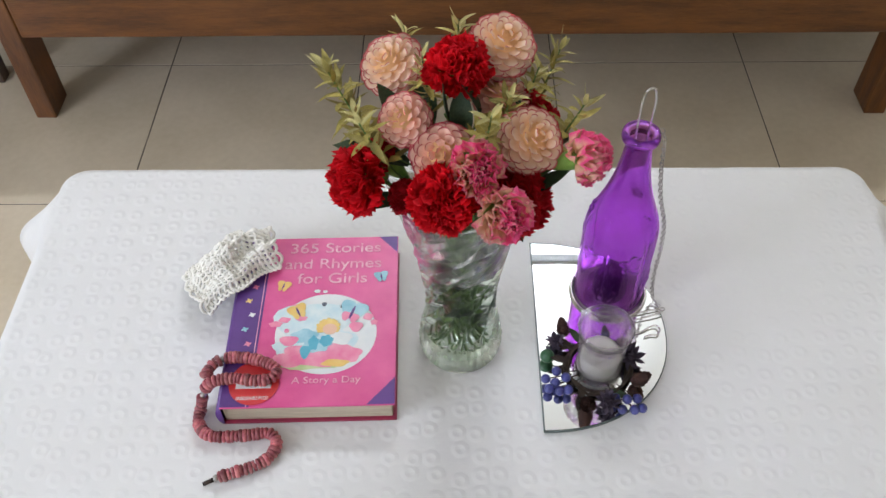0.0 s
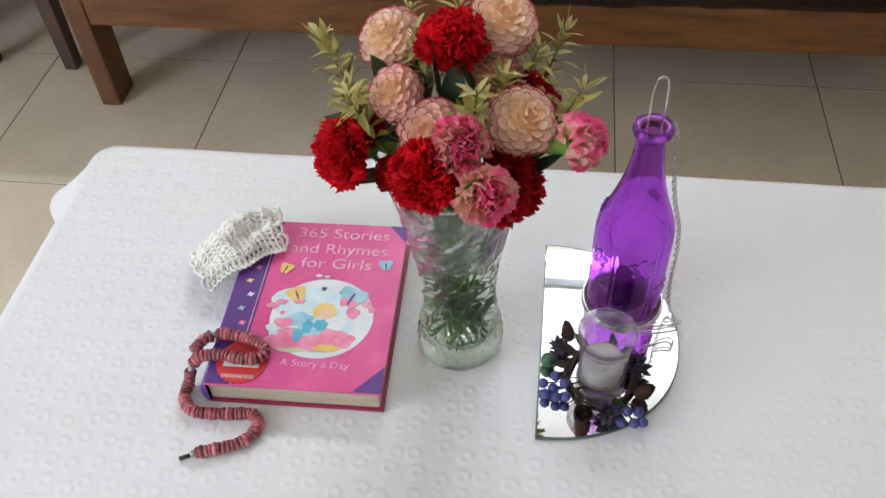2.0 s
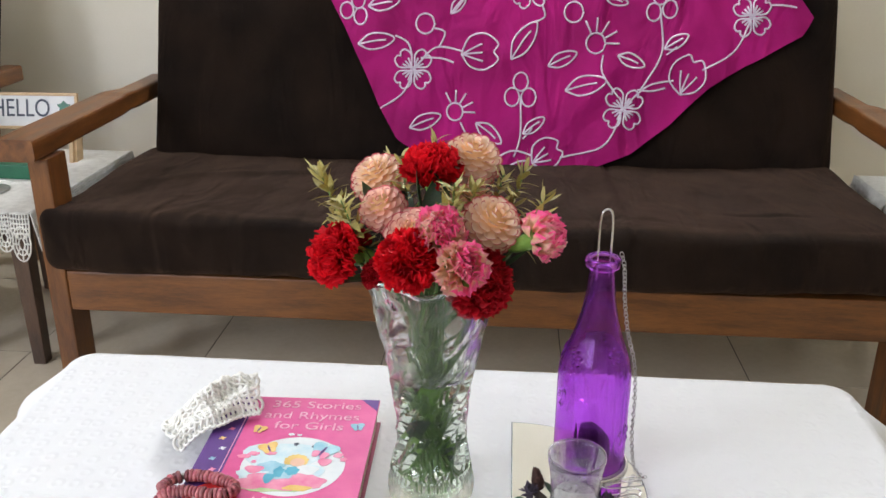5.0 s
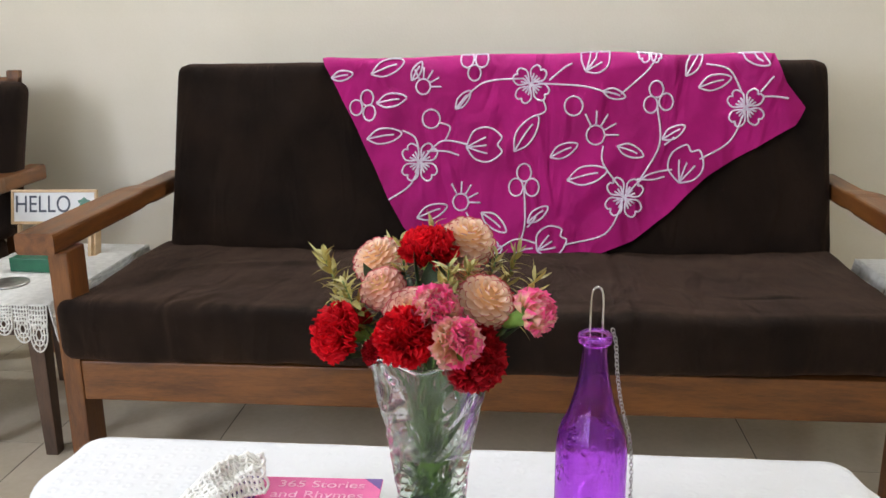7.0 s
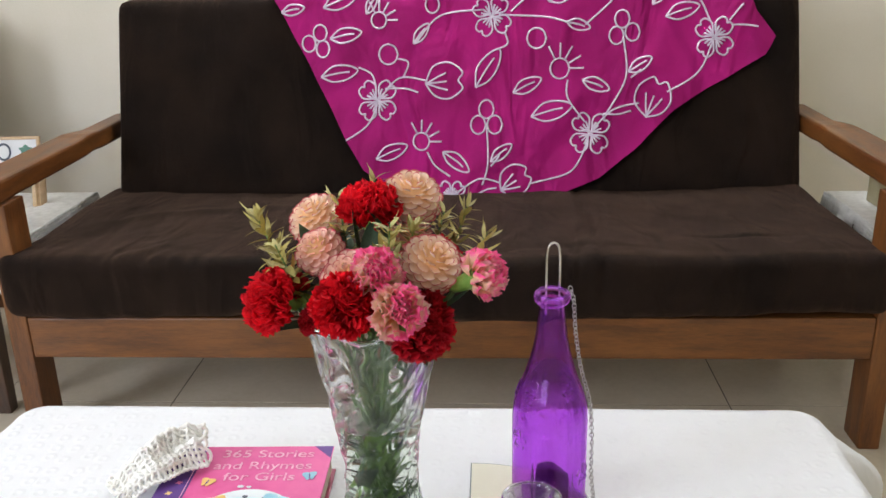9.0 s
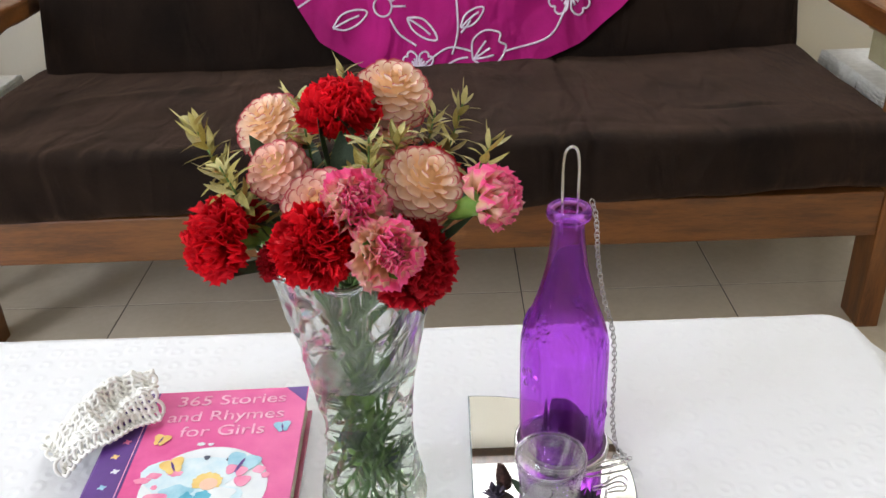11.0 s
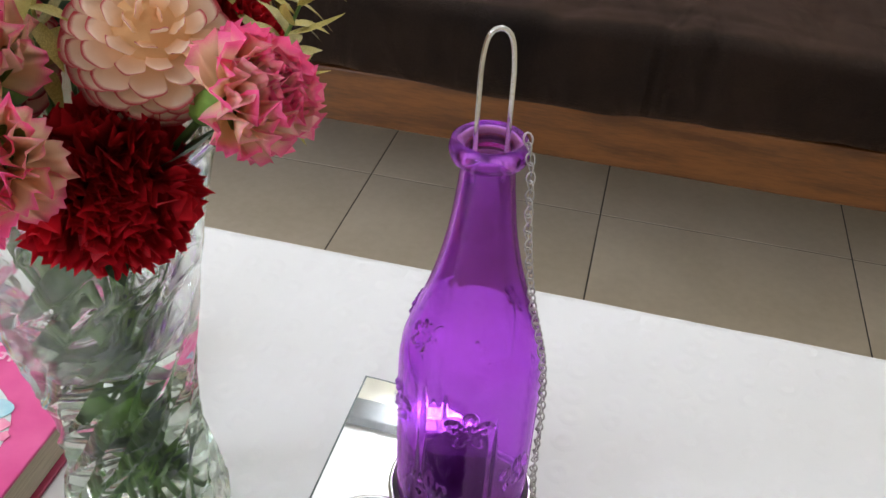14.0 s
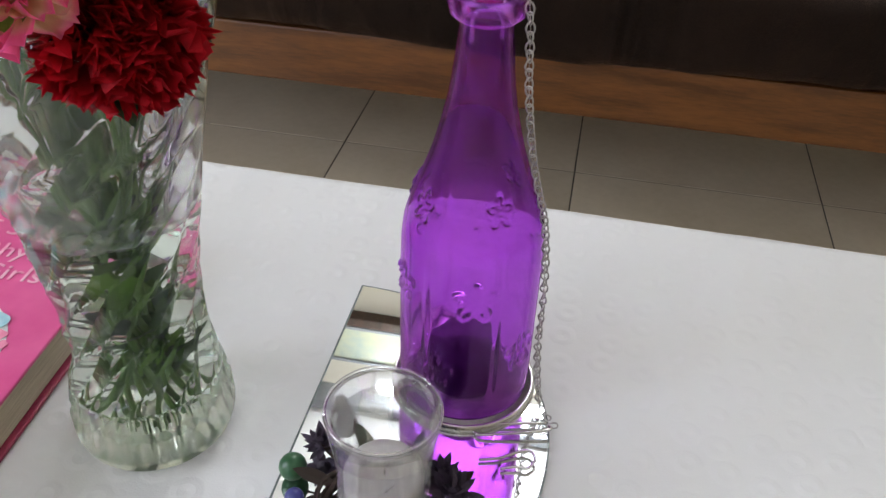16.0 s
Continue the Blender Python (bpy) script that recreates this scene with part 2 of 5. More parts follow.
WATER = glass("water", (0.93, 0.97, 0.93), 0.0, 0.97, 1.02)
PGLASS = glass("purple_glass", (0.87, 0.555, 0.99), 0.0, 0.12, 1.45, 0.04, 30)
CGLASS = glass("clear_glass", (0.97, 0.97, 0.97), 0.01, 0.45, 1.45)
MIRROR, _n, _l, _p = node_mat("mirror_silver")
_p.inputs["Metallic"].default_value, _p.inputs["Roughness"].default_value, _p.inputs["Base Color"].default_value = 1.0, 0.015, (0.88, 0.90, 0.89, 1)
EDGE = surface("ground_glass_edge", (0.05, 0.07, 0.065), (0.12, 0.15, 0.14), 80, 0.3, 0.1, 200)
WAX = surface("white_wax", (0.66, 0.64, 0.60), (0.76, 0.74, 0.70), 40, 0.5, 0.1, 120)
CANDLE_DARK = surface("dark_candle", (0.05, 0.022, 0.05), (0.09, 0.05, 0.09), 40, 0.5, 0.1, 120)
CARN = petal_mat("red_petal", (0.70, 0.006, 0.016), (0.82, 0.012, 0.026), 0.95, (0.62, 0.005, 0.012), 0.2, thin=0.4)
CARND = petal_mat("deep_red_petal", (0.44, 0.004, 0.014), (0.56, 0.008, 0.020), 0.95, (0.36, 0.003, 0.010), 0.22, thin=0.34)
MUM = petal_mat("cream_pink_petal", (0.97, 0.82, 0.70), (0.56, 0.08, 0.10), 0.90, (0.90, 0.54, 0.26), 0.1)
MUMP = petal_mat("blush_petal", (0.96, 0.70, 0.58), (0.56, 0.07, 0.10), 0.90, (0.86, 0.40, 0.26), 0.1)
RUFF = petal_mat("magenta_yellow_petal", (0.98, 0.72, 0.54), (0.95, 0.14, 0.35), 1.18, (0.97, 0.56, 0.22), 0.1, 0.4, 0.45, 0.42)
LEAFY = surface("yellow_green_leaf", (0.24, 0.20, 0.035), (0.50, 0.41, 0.11), 40, 0.6, 0.2, 200, per_piece=0.3)
LEAFPALE = surface("pale_leaf_tip", (0.38, 0.33, 0.10), (0.54, 0.48, 0.20), 40, 0.6, 0.2, 200, per_piece=0.2)
LEAFD = surface("dark_green_leaf", (0.028, 0.060, 0.026), (0.055, 0.10, 0.045), 30, 0.5, 0.2, 150, per_piece=0.2)
LEAFB = surface("bright_green_calyx", (0.12, 0.26, 0.035), (0.22, 0.38, 0.07), 40, 0.5, 0.2, 150, per_piece=0.15)
STEM = surface("green_stem", (0.06, 0.14, 0.028), (0.14, 0.23, 0.06), 40, 0.55, 0.2, 200, per_piece=0.3)
CONE = surface("brown_pine_cone", (0.045, 0.020, 0.016), (0.11, 0.045, 0.032), 120, 0.8, 0.4, 500, relief=0.002, per_piece=0.3)
BERRY = surface("blue_berry", (0.030, 0.034, 0.16), (0.075, 0.08, 0.27), 70, 0.35, 0.1, 300, per_piece=0.2)
GBERRY = surface("green_berry", (0.02, 0.08, 0.035), (0.05, 0.14, 0.06), 70, 0.3, 0.1, 300)
DRIED = surface("dusky_dried_flower", (0.045, 0.032, 0.055), (0.12, 0.09, 0.13), 100, 0.8, 0.4, 400, per_piece=0.3)
TWIG = surface("dark_twig", (0.03, 0.02, 0.015), (0.07, 0.045, 0.03), 100, 0.8, 0.5, 400)
SIGN = surface("white_card", (0.74, 0.74, 0.73), (0.80, 0.80, 0.79), 20, 0.7, 0.03, 200)
INK = surface("slate_ink", (0.055, 0.065, 0.085), (0.08, 0.09, 0.12), 60, 0.6, 0.0, 200)
GREENBOX = surface("green_box", (0.010, 0.10, 0.05), (0.02, 0.14, 0.07), 20, 0.4, 0.05, 200)
OLIVE = surface("beige_box", (0.28, 0.24, 0.13), (0.36, 0.31, 0.18), 20, 0.5, 0.05, 200)
PINE = surface("light_pine", (0.50, 0.33, 0.17), (0.62, 0.43, 0.24), 8, 0.5, 0.1, 80, stretch=(8, 8, 1))
PICTURE = surface("pale_green_picture", (0.62, 0.60, 0.34), (0.40, 0.46, 0.40), 5, 0.5, 0.0, 30)
GREYBAND = surface("grey_plaster", (0.25, 0.26, 0.27), (0.32, 0.33, 0.34), 10, 0.8, 0.05, 100)

# ---- mesh helpers ----


def mesh(name, verts, faces, mat, smooth=True):
    me = bpy.data.meshes.new(name)
    me.from_pydata([tuple(v) for v in verts], [], faces)
    me.materials.append(mat)
    me.polygons.foreach_set("use_smooth", [smooth] * len(me.polygons))
    me.update()
    return me


SET = None  # placing of the things round the sofa, while they are built


def thing(name, label, category, group="", kind="", at=(0, 0, 0)):
    ob = new(name)
    ob.location = SET @ Vector(at) if SET else at
    ob.empty_display_size = 0.05
    return tagged(ob, label, category, group, kind)


def put(name, me, parent=None, label="", m=None):
    ob = new(name, me)
    if SET and m is None:
        me.transform(SET)
    if m is not None:
        ob.matrix_basis = SET @ m if SET else m
    if parent is not None:
        ob.parent = parent
        ob.matrix_parent_inverse = Matrix.Translation(-parent.location)
    if label:
        ob["label"] = label
    return ob


def from_bm(name, bm, mat, smooth=False):
    me = bpy.data.meshes.new(name)
    bm.normal_update()
    bm.to_mesh(me)
    bm.free()
    me.materials.append(mat)
    me.polygons.foreach_set("use_smooth", [smooth] * len(me.polygons))
    return me


def box(name, x0, x1, y0, y1, z0, z1, mat, bevel=0.003, seg=2, smooth=False, shape=None):
    bm = bmesh.new()
    bmesh.ops.create_cube(bm, size=1)
    for v in bm.verts:
        v.co = Vector(((x0 + x1) / 2 + v.co.x * (x1 - x0), (y0 + y1) / 2 + v.co.y * (y1 - y0), (z0 + z1) / 2 + v.co.z * (z1 - z0)))
    if shape:
        for v in bm.verts:
            v.co = Vector(shape(v.co))
    if bevel:
        bmesh.ops.bevel(bm, geom=bm.edges[:], offset=bevel, segments=seg, affect="EDGES", profile=0.6)
    return from_bm(name, bm, mat, smooth)


def cushion(name, x0, x1, y0, y1, z0, z1, mat, r, nx=40, ny=20, nz=7, lump=0.006, shape=None, seed=0.0):
    """A soft rounded block with a lumpy surface."""
    bm = bmesh.new()
    bmesh.ops.create_cube(bm, size=1)
    cuts = (nx, ny, nz)
    for axis in range(3):
        es = [e for e in bm.edges if abs((e.verts[0].co - e.verts[1].co)[axis]) > 1e-6 and abs((e.verts[0].co - e.verts[1].co).length - abs((e.verts[0].co - e.verts[1].co)[axis])) < 1e-6]
        bmesh.ops.subdivide_edges(bm, edges=es, cuts=cuts[axis], use_grid_fill=True)
    c = Vector(((x0 + x1) / 2, (y0 + y1) / 2, (z0 + z1) / 2))
    h = Vector(((x1 - x0) / 2, (y1 - y0) / 2, (z1 - z0) / 2))
    for v in bm.verts:
        p = Vector((v.co.x * 2 * h.x, v.co.y * 2 * h.y, v.co.z * 2 * h.z))
        q = Vector([max(-h[i] + r, min(h[i] - r, p[i])) for i in range(3)])
        d = p - q
        if d.length > 1e-9:
            p = q + d.normalized() * r * min(1, max(abs(d[i]) for i in range(3)) / r)
        w = c + p
        k = Vector((w.x * 3 + seed, w.y * 4, w.z * 5))
        w += Vector((0, noise.noise(k), noise.noise(k + Vector((7, 3, 1))))) * lump
        k = Vector((w.x * 14 + seed, w.y * 9, w.z * 9))
        w += Vector((0, 1, 1)) * noise.noise(k) * lump * 0.35
        v.co = Vector(shape(w)) if shape else w
    return from_bm(name, bm, mat, True)


def lathe(name, profile, mat, seg=48, wob=None, close=False):
    """Turned shape about z from (radius, height) pairs; wob(radius, angle, height) may reshape it."""
    vs, fs = [], []
    for r, z in profile:
        for i in range(seg):
            a = 2 * math.pi * i / seg
            rr, zz = wob(r, a, z) if wob else (r, z)
            vs.append((rr * math.cos(a), rr * math.sin(a), zz))
    n = len(profile)
    for j in range(n - 1 if not close else n):
        k = (j + 1) % n
        for i in range(seg):
            b = (i + 1) % seg
            fs.append((j * seg + i, j * seg + b, k * seg + b, k * seg + i))
    return mesh(name, vs, fs, mat)


def tube(name, pts, r, mat, seg=8, closed=False, taper=None, flat=1.0):
    """A round wire, twig or stem through the points."""
    vs, fs = tube_data(pts, r, seg, closed, taper)
    return mesh(name, vs, fs, mat)


def tube_data(pts, r, seg=8, closed=False, taper=None):
    pts = [Vector(p) for p in pts]
    n = len(pts)
    vs, fs = [], []
    up = Vector((0.13, 0.31, 0.94))
    for i, p in enumerate(pts):
        a = pts[i - 1] if (i or closed) else p
        b = pts[(i + 1) % n] if (i < n - 1 or closed) else p
        d = (b - a).normalized()
        s = d.cross(up)
        if s.length < 1e-3:
            s = d.cross(Vector((1, 0, 0)))
        s.normalize()
        up = s.cross(d)
        rr = r * (taper(i / (n - 1)) if taper else 1)
        for k in range(seg):
            t = 2 * math.pi * k / seg
            vs.append(p + (s * math.cos(t) + up * math.sin(t)) * rr)
    for i in range(n if closed else n - 1):
        j = (i + 1) % n
        for k in range(seg):
            m = (k + 1) % seg
            fs.append((i * seg + k, i * seg + m, j * seg + m, j * seg + k))
    if not closed:
        fs.append(tuple(range(seg))[::-1])
        fs.append(tuple((n - 1) * seg + k for k in range(seg)))
    return vs, fs


def tubes(name, lines, r, mat, seg=5, closed=False):
    """Many strands in one mesh."""
    V, F = [], []
    for pts in lines:
        vs, fs = tube_data(pts, r, seg, closed)
        o = len(V)
        V += vs
        F += [tuple(i + o for i in f) for f in fs]
    return mesh(name, V, F, mat)


def smooth_line(pts, step=6):
    """Catmull-Rom through the points."""
    pts = [Vector(p) for p in pts]
    out = []
    for i in range(len(pts) - 1):
        a, b, c, d = pts[max(i - 1, 0)], pts[i], pts[i + 1], pts[min(i + 2, len(pts) - 1)]
        for k in range(step):
            t = k / step
            out.append(0.5 * (2 * b + (c - a) * t + (2 * a - 5 * b + 4 * c - d) * t * t + (3 * b - a - 3 * c + d) * t ** 3))
    return out + [pts[-1]]


def flat_shape(name, outline, z0, z1, mat):
    """A thin plate with that outline (x, y), from z0 up to z1."""
    n = len(outline)
    vs = [(x, y, z0) for x, y in outline] + [(x, y, z1) for x, y in outline]
    fs = [tuple(range(n))[::-1], tuple(range(n, 2 * n))] + [(i, (i + 1) % n, n + (i + 1) % n, n + i) for i in range(n)]
    return mesh(name, vs, fs, mat, False)


def ring_outline(cx, cy, rx, ry, n=40, a0=0.0, a1=2 * math.pi, wob=0.0, lobes=5):
    full = abs(a1 - a0 - 2 * math.pi) < 1e-6
    out = []
    for i in range(n):
        a = a0 + (a1 - a0) * i / (n if full else n - 1)
        k = 1 + wob * math.sin(lobes * a)
        out.append((cx + rx * k * math.cos(a), cy + ry * k * math.sin(a)))
    return out


def lettering(name, text, size, m, mat, parent, label="", width=None, extrude=0.0002):
    cu = bpy.data.curves.new(name, "FONT")
    cu.body, cu.size, cu.extrude, cu.align_x, cu.align_y = text, size, extrude, "CENTER", "CENTER"
    tmp = bpy.data.objects.new(name, cu)
    scene.collection.objects.link(tmp)
    bpy.context.view_layer.update()
    me = bpy.data.meshes.new_from_object(tmp.evaluated_get(bpy.context.evaluated_depsgraph_get()))
    bpy.data.objects.remove(tmp)
    bpy.data.curves.remove(cu)
    if width:
        xs = [v.co.x for v in me.vertices]
        k = width / max(max(xs) - min(xs), 1e-6)
        for v in me.vertices:
            v.co.x *= k
    me.materials.clear()
    me.materials.append(mat)
    return put(name, me, parent, label, m)


# ---- the room ----
X0, X1, Y0, Y1, ZC, FZ = -2.6, 3.6, -2.6, 2.82, 2.78, -0.06


def wall_with_opening(name, axis, at, out, a0, a1, o0, o1, z0, z1, mat, label):
    """A wall of four blocks round an opening; out is the outer face."""
    w = thing(name, label, "wall", kind="structure")
    lo, hi = min(at, out), max(at, out)
    for k, (p0, p1, q0, q1) in enumerate(((a0, o0, FZ, ZC), (o1, a1, FZ, ZC), (o0, o1, FZ, z0), (o0, o1, z1, ZC))):
        b = (p0, p1, lo, hi, q0, q1) if axis == "x" else (lo, hi, p0, p1, q0, q1)
        put("wall_panel", box("wall_panel", *b, mat, 0), w)
    return w


tagged(put("wall_north", box("wall_north", X0 - 0.15, X1 + 0.15, Y1, Y1 + 0.15, FZ, ZC, WALL, 0)), "cream painted plaster wall behind the sofa", "wall", kind="structure")
tagged(put("wall_east", box("wall_east", X1, X1 + 0.15, Y0, Y1, FZ, ZC, WALL, 0)), "cream painted plaster wall", "wall", kind="structure")
wall_with_opening("wall_south", "x", Y0, Y0 - 0.15, X0 - 0.15, X1 + 0.15, -2.3, -0.8, 0.85, 2.35, WALL, "cream painted wall with a wide window opening")
wall_with_opening("wall_west", "y", X0, X0 - 0.15, Y0, Y1, -1.2, 0.0, 0.9, 2.3, WALL, "cream painted wall with a window opening")
tagged(put("ceiling", box("ceiling", X0 - 0.15, X1 + 0.15, Y0 - 0.15, Y1 + 0.15, ZC, ZC + 0.15, CEIL, 0)), "plain white painted ceiling", "ceiling", kind="structure")
tagged(put("trim", box("trim", X0, X1, Y1 - 0.11, Y1 - 0.001, ZC - 0.06, ZC - 0.002, GREYBAND, 0.008)), "grey cornice where wall meets ceiling", "trim", kind="structure")
tagged(put("trim_shelf", box("trim_shelf", -1.6, 2.2, Y1 - 0.05, Y1 - 0.001, 2.285, 2.33, DARKWOOD, 0.004)), "dark wooden rail fixed high on the cream wall", "trim", kind="structure")
tagged(put("baseboard", box("baseboard", X0, X1, Y1 - 0.012, Y1 - 0.001, FZ, FZ + 0.09, TILE, 0.002)), "glazed tile skirting along the wall", "baseboard", kind="structure")
floor = tagged(put("floor", box("floor", X0 - 0.15, X1 + 0.15, Y0 - 0.15, Y1 + 0.15, FZ - 0.12, FZ - 0.001, GROUT, 0)), "beige glazed tile floor with dark joints", "floor", kind="structure")

# ---- added tube lamp above the sofa, overhead fill for table and ceiling ----
GLOW, gn, gl, gp = node_mat("added_glow_tube")
gp.inputs["Emission Color"].default_value, gp.inputs["Emission Strength"].default_value = (0.86, 0.91, 1.0, 1), 360
added_tube_light = thing("added_tube_light", "added tube lamp high on the wall, overhead fill light", "lamp", at=(0.2, Y1 - 0.03, 2.62))
put("batten", box("batten", -0.42, 0.82, Y1 - 0.045, Y1 - 0.001, 2.60, 2.64, SIGN, 0.004), added_tube_light)
put("added_glow_tube", tube("added_glow_tube", [(-0.40 + 0.1 * i, Y1 - 0.075, 2.62) for i in range(13)], 0.013, GLOW, 12), added_tube_light, "added glowing tube")
for ex in (-0.40, 0.80):
    put("end_cap", box("end_cap", ex - 0.01, ex + 0.01, Y1 - 0.092, Y1 - 0.046, 2.602, 2.638, SIGN, 0.003), added_tube_light)

# ---- picture above the rail, seen in the mirror plate ----
picture = thing("framed_picture", "pale yellow-green picture in a thin grey frame above the rail", "picture", at=(-0.62, Y1 - 0.01, 2.36))
put("picture_sheet", box("picture_sheet", -0.97, -0.27, Y1 - 0.014, Y1 - 0.002, 2.375, 2.545, PICTURE, 0), picture)
for b in ((-0.985, -0.255, 2.36, 2.375), (-0.985, -0.255, 2.545, 2.56), (-0.985, -0.97, 2.3755, 2.5445), (-0.27, -0.255, 2.3755, 2.5445)):
    put("frame_bar", box("frame_bar", b[0], b[1], Y1 - 0.022, Y1 - 0.002, b[2], b[3], GREYBAND, 0.002), picture)

# ---- sofa ----
SET = Matrix.Translation((0.017, -0.024, FZ)) @ Matrix.Diagonal((1.076, 1.076, 1.103, 1))


def plank_along(name, x0, x1, y0, y1, z0, z1, mat, shape, n=24):
    """A plank along y in n steps, each section reshaped, with rounded long edges."""
    e = 0.007
    ring = [(x0 + e, z0), (x1 - e, z0), (x1 - e * 0.3, z0 + e * 0.3), (x1, z0 + e), (x1, z1 - e), (x1 - e * 0.3, z1 - e * 0.3), (x1 - e, z1), (x0 + e, z1), (x0 + e * 0.3, z1 - e * 0.3), (x0, z1 - e), (x0, z0 + e), (x0 + e * 0.3, z0 + e * 0.3)]
    k = len(ring)
    vs = [shape(Vector((x, y0 + (y1 - y0) * j / n, z))) for j in range(n + 1) for x, z in ring]
    fs = [(j * k + i, (j + 1) * k + i, (j + 1) * k + (i + 1) % k, j * k + (i + 1) % k) for j in range(n) for i in range(k)]
    fs += [tuple(range(k)), tuple(n * k + i for i in range(k))[::-1]]
    return mesh(name, vs, fs, mat, False)


def settee(name, label, x0, x1, yf, group=""):
    """Teak-framed settee: legs, arm posts, rails, arms, slatted back frame. x0, x1: outer faces of the legs; yf: front face."""
    s = thing(name, label, "sofa" if x1 - x0 > 1.2 else "armchair", group, at=((x0 + x1) / 2, yf + 0.3, 0))
    for sx, inner in ((x0, 1), (x1, -1)):
        a, b = sorted((sx, sx + inner * 0.045))
        put("leg", box("leg", a, b, yf, yf + 0.080, 0, 0.5475, WOOD_Z, 0.004), s)
        put("leg", box("leg", a, b, yf + 0.62, yf + 0.68, 0, 0.31, WOOD_Z, 0.004, shape=lambda c, f=yf: (c.x, c.y + (0.05 if c.z < 0.1 else 0), c.z)), s)
        a, b = sorted((sx - inner * 0.052, sx + inner * 0.036))

        def arm(c, f=yf):
            """Broad and flat in front, stepping in on the outer side and rising a little towards the back."""
            t = max(0.0, min(1.0, (c.y - f - 0.40) / 0.12))
            t = t * t * (3 - 2 * t)
            out = (c.x - inside) * -inner > 0.05
            return (c.x + (inner * 0.030 * t if out else 0), c.y, c.z + 0.006 * max((c.y - f) / 0.7, 0) + 0.004 * math.sin(math.pi * t))
        inside = sx + inner * 0.036
        put("armrest", plank_along("armrest", a, b, yf - 0.03, yf + 0.735, 0.548, 0.594, WOOD_Y, arm), s)
        a, b = sorted((sx + inner * 0.006, sx + inner * 0.04))
        put("side_rail", box("side_rail", a, b, yf + 0.0805, yf + 0.62, 0.215, 0.295, WOOD_Y, 0.003), s)
    put("front_rail", box("front_rail", x0 + 0.0455, x1 - 0.0455, yf + 0.002, yf + 0.035, 0.208, 0.300, WOOD, 0.004), s)
    put("back_rail", box("back_rail", x0 + 0.045, x1 - 0.045, yf + 0.64, yf + 0.67, 0.215, 0.295, WOOD, 0.003), s)
    put("seat_board", box("seat_board", x0 + 0.046, x1 - 0.046, yf + 0.036, yf + 0.639, 0.275, 0.299, WOOD, 0.002), s)
    lean = lambda c, f=yf: (c.x, c.y + (c.z - 0.30) * 0.24, c.z)
    put("back_top_rail", box("back_top_rail", x0 + 0.05, x1 - 0.05, yf + 0.635, yf + 0.66, 0.79, 0.86, WOOD, 0.004, shape=lean), s)
    for sx in (x0 + 0.05, x1 - 0.09):
        put("back_post", box("back_post", sx, sx + 0.04, yf + 0.635, yf + 0.66, 0.295, 0.88, WOOD_Z, 0.004, shape=lean), s)
    return s


SOFA_X0, SOFA_X1, SOFA_Y = -0.918, 0.960, 1.56
settee("sofa", "long teak-framed sofa with flat wooden arms, against the wall", SOFA_X0, SOFA_X1, SOFA_Y)


def seat_shape(w):
    seam = math.exp(-((w.x - 0.356 + 0.01 * (w.y - 1.54)) / 0.007) ** 2)
    crease = math.exp(-((w.y - 1.60 - 0.02 * math.sin(w.x * 7)) / 0.012) ** 2) * (0.4 + 0.6 * noise.noise(Vector((w.x * 5, 1, 2))))
    top = 1 if w.z > 0.37 else 0.3
    dent = math.exp(-((w.y - 1.684 + 0.03 * (w.x - 0.65)) / 0.008) ** 2) * math.exp(-((w.x - 0.65) / 0.085) ** 4)
    near = math.exp(-((w.y - 1.56) / 0.07) ** 2)
    folds = sum(amp * math.exp(-((w.x - cx - lean * (w.y - 1.55)) / wd) ** 2) for cx, wd, amp, lean in ((-0.60, 0.016, 0.008, 0.5), (-0.555, 0.012, 0.007, 0.2), (-0.505, 0.014, 0.008, -0.3), (-0.68, 0.02, 0.005, 0.9), (0.12, 0.02, 0.005, 0.6), (0.31, 0.016, 0.006, -0.4)))
    long_fold = 0.006 * math.exp(-((w.y - 1.90 - 0.35 * (w.x + 0.55)) / 0.02) ** 2) * math.exp(-((w.x + 0.55) / 0.2) ** 2)
    return (w.x, w.y + 0.006 * seam * (1 if w.y < 1.57 else 0) + folds * 0.5 * near, w.z - 0.014 * max(0, (w.y - 1.6) / 0.6) - (0.007 * seam + 0.003 * crease + 0.008 * dent + folds * near - long_fold) * top)


tagged(put("seat_cushion", cushion("seat_cushion", -0.912, 0.938, 1.538, 2.17, 0.302, 0.437, BROWN, 0.03, 190, 84, 8, 0.013, seat_shape, 0.0)), "long dark brown corduroy seat cushion on the sofa", "cushion", "sofa cushions")


def lean_back(w):
    return (w.x * (1 - 0.02 * (w.z - 0.4) / 0.5), w.y + (w.z - 0.41) * 0.255, w.z)


tagged(put("back_cushion", cushion("back_cushion", -0.872, 0.928, 2.085, 2.185, 0.407, 0.905, BROWN, 0.028, 60, 6, 26, 0.005, lean_back, 9.0)), "long dark brown corduroy back cushion of the sofa", "cushion", "sofa cushions")

# ---- the armchair beyond the side table ----
settee("armchair", "teak-framed armchair with brown cushions near the wall", -1.997, -1.402, 1.66)
tagged(put("seat_cushion", cushion("seat_cushion", -1.952, -1.447, 1.64, 2.27, 0.302, 0.437, BROWN, 0.03, 20, 20, 6, 0.006, lambda w: (w.x, w.y, w.z - 0.03 * max(0, (w.y - 1.7) / 0.6)), 2.0)), "dark brown corduroy seat cushion on the armchair", "cushion", "armchair cushions")
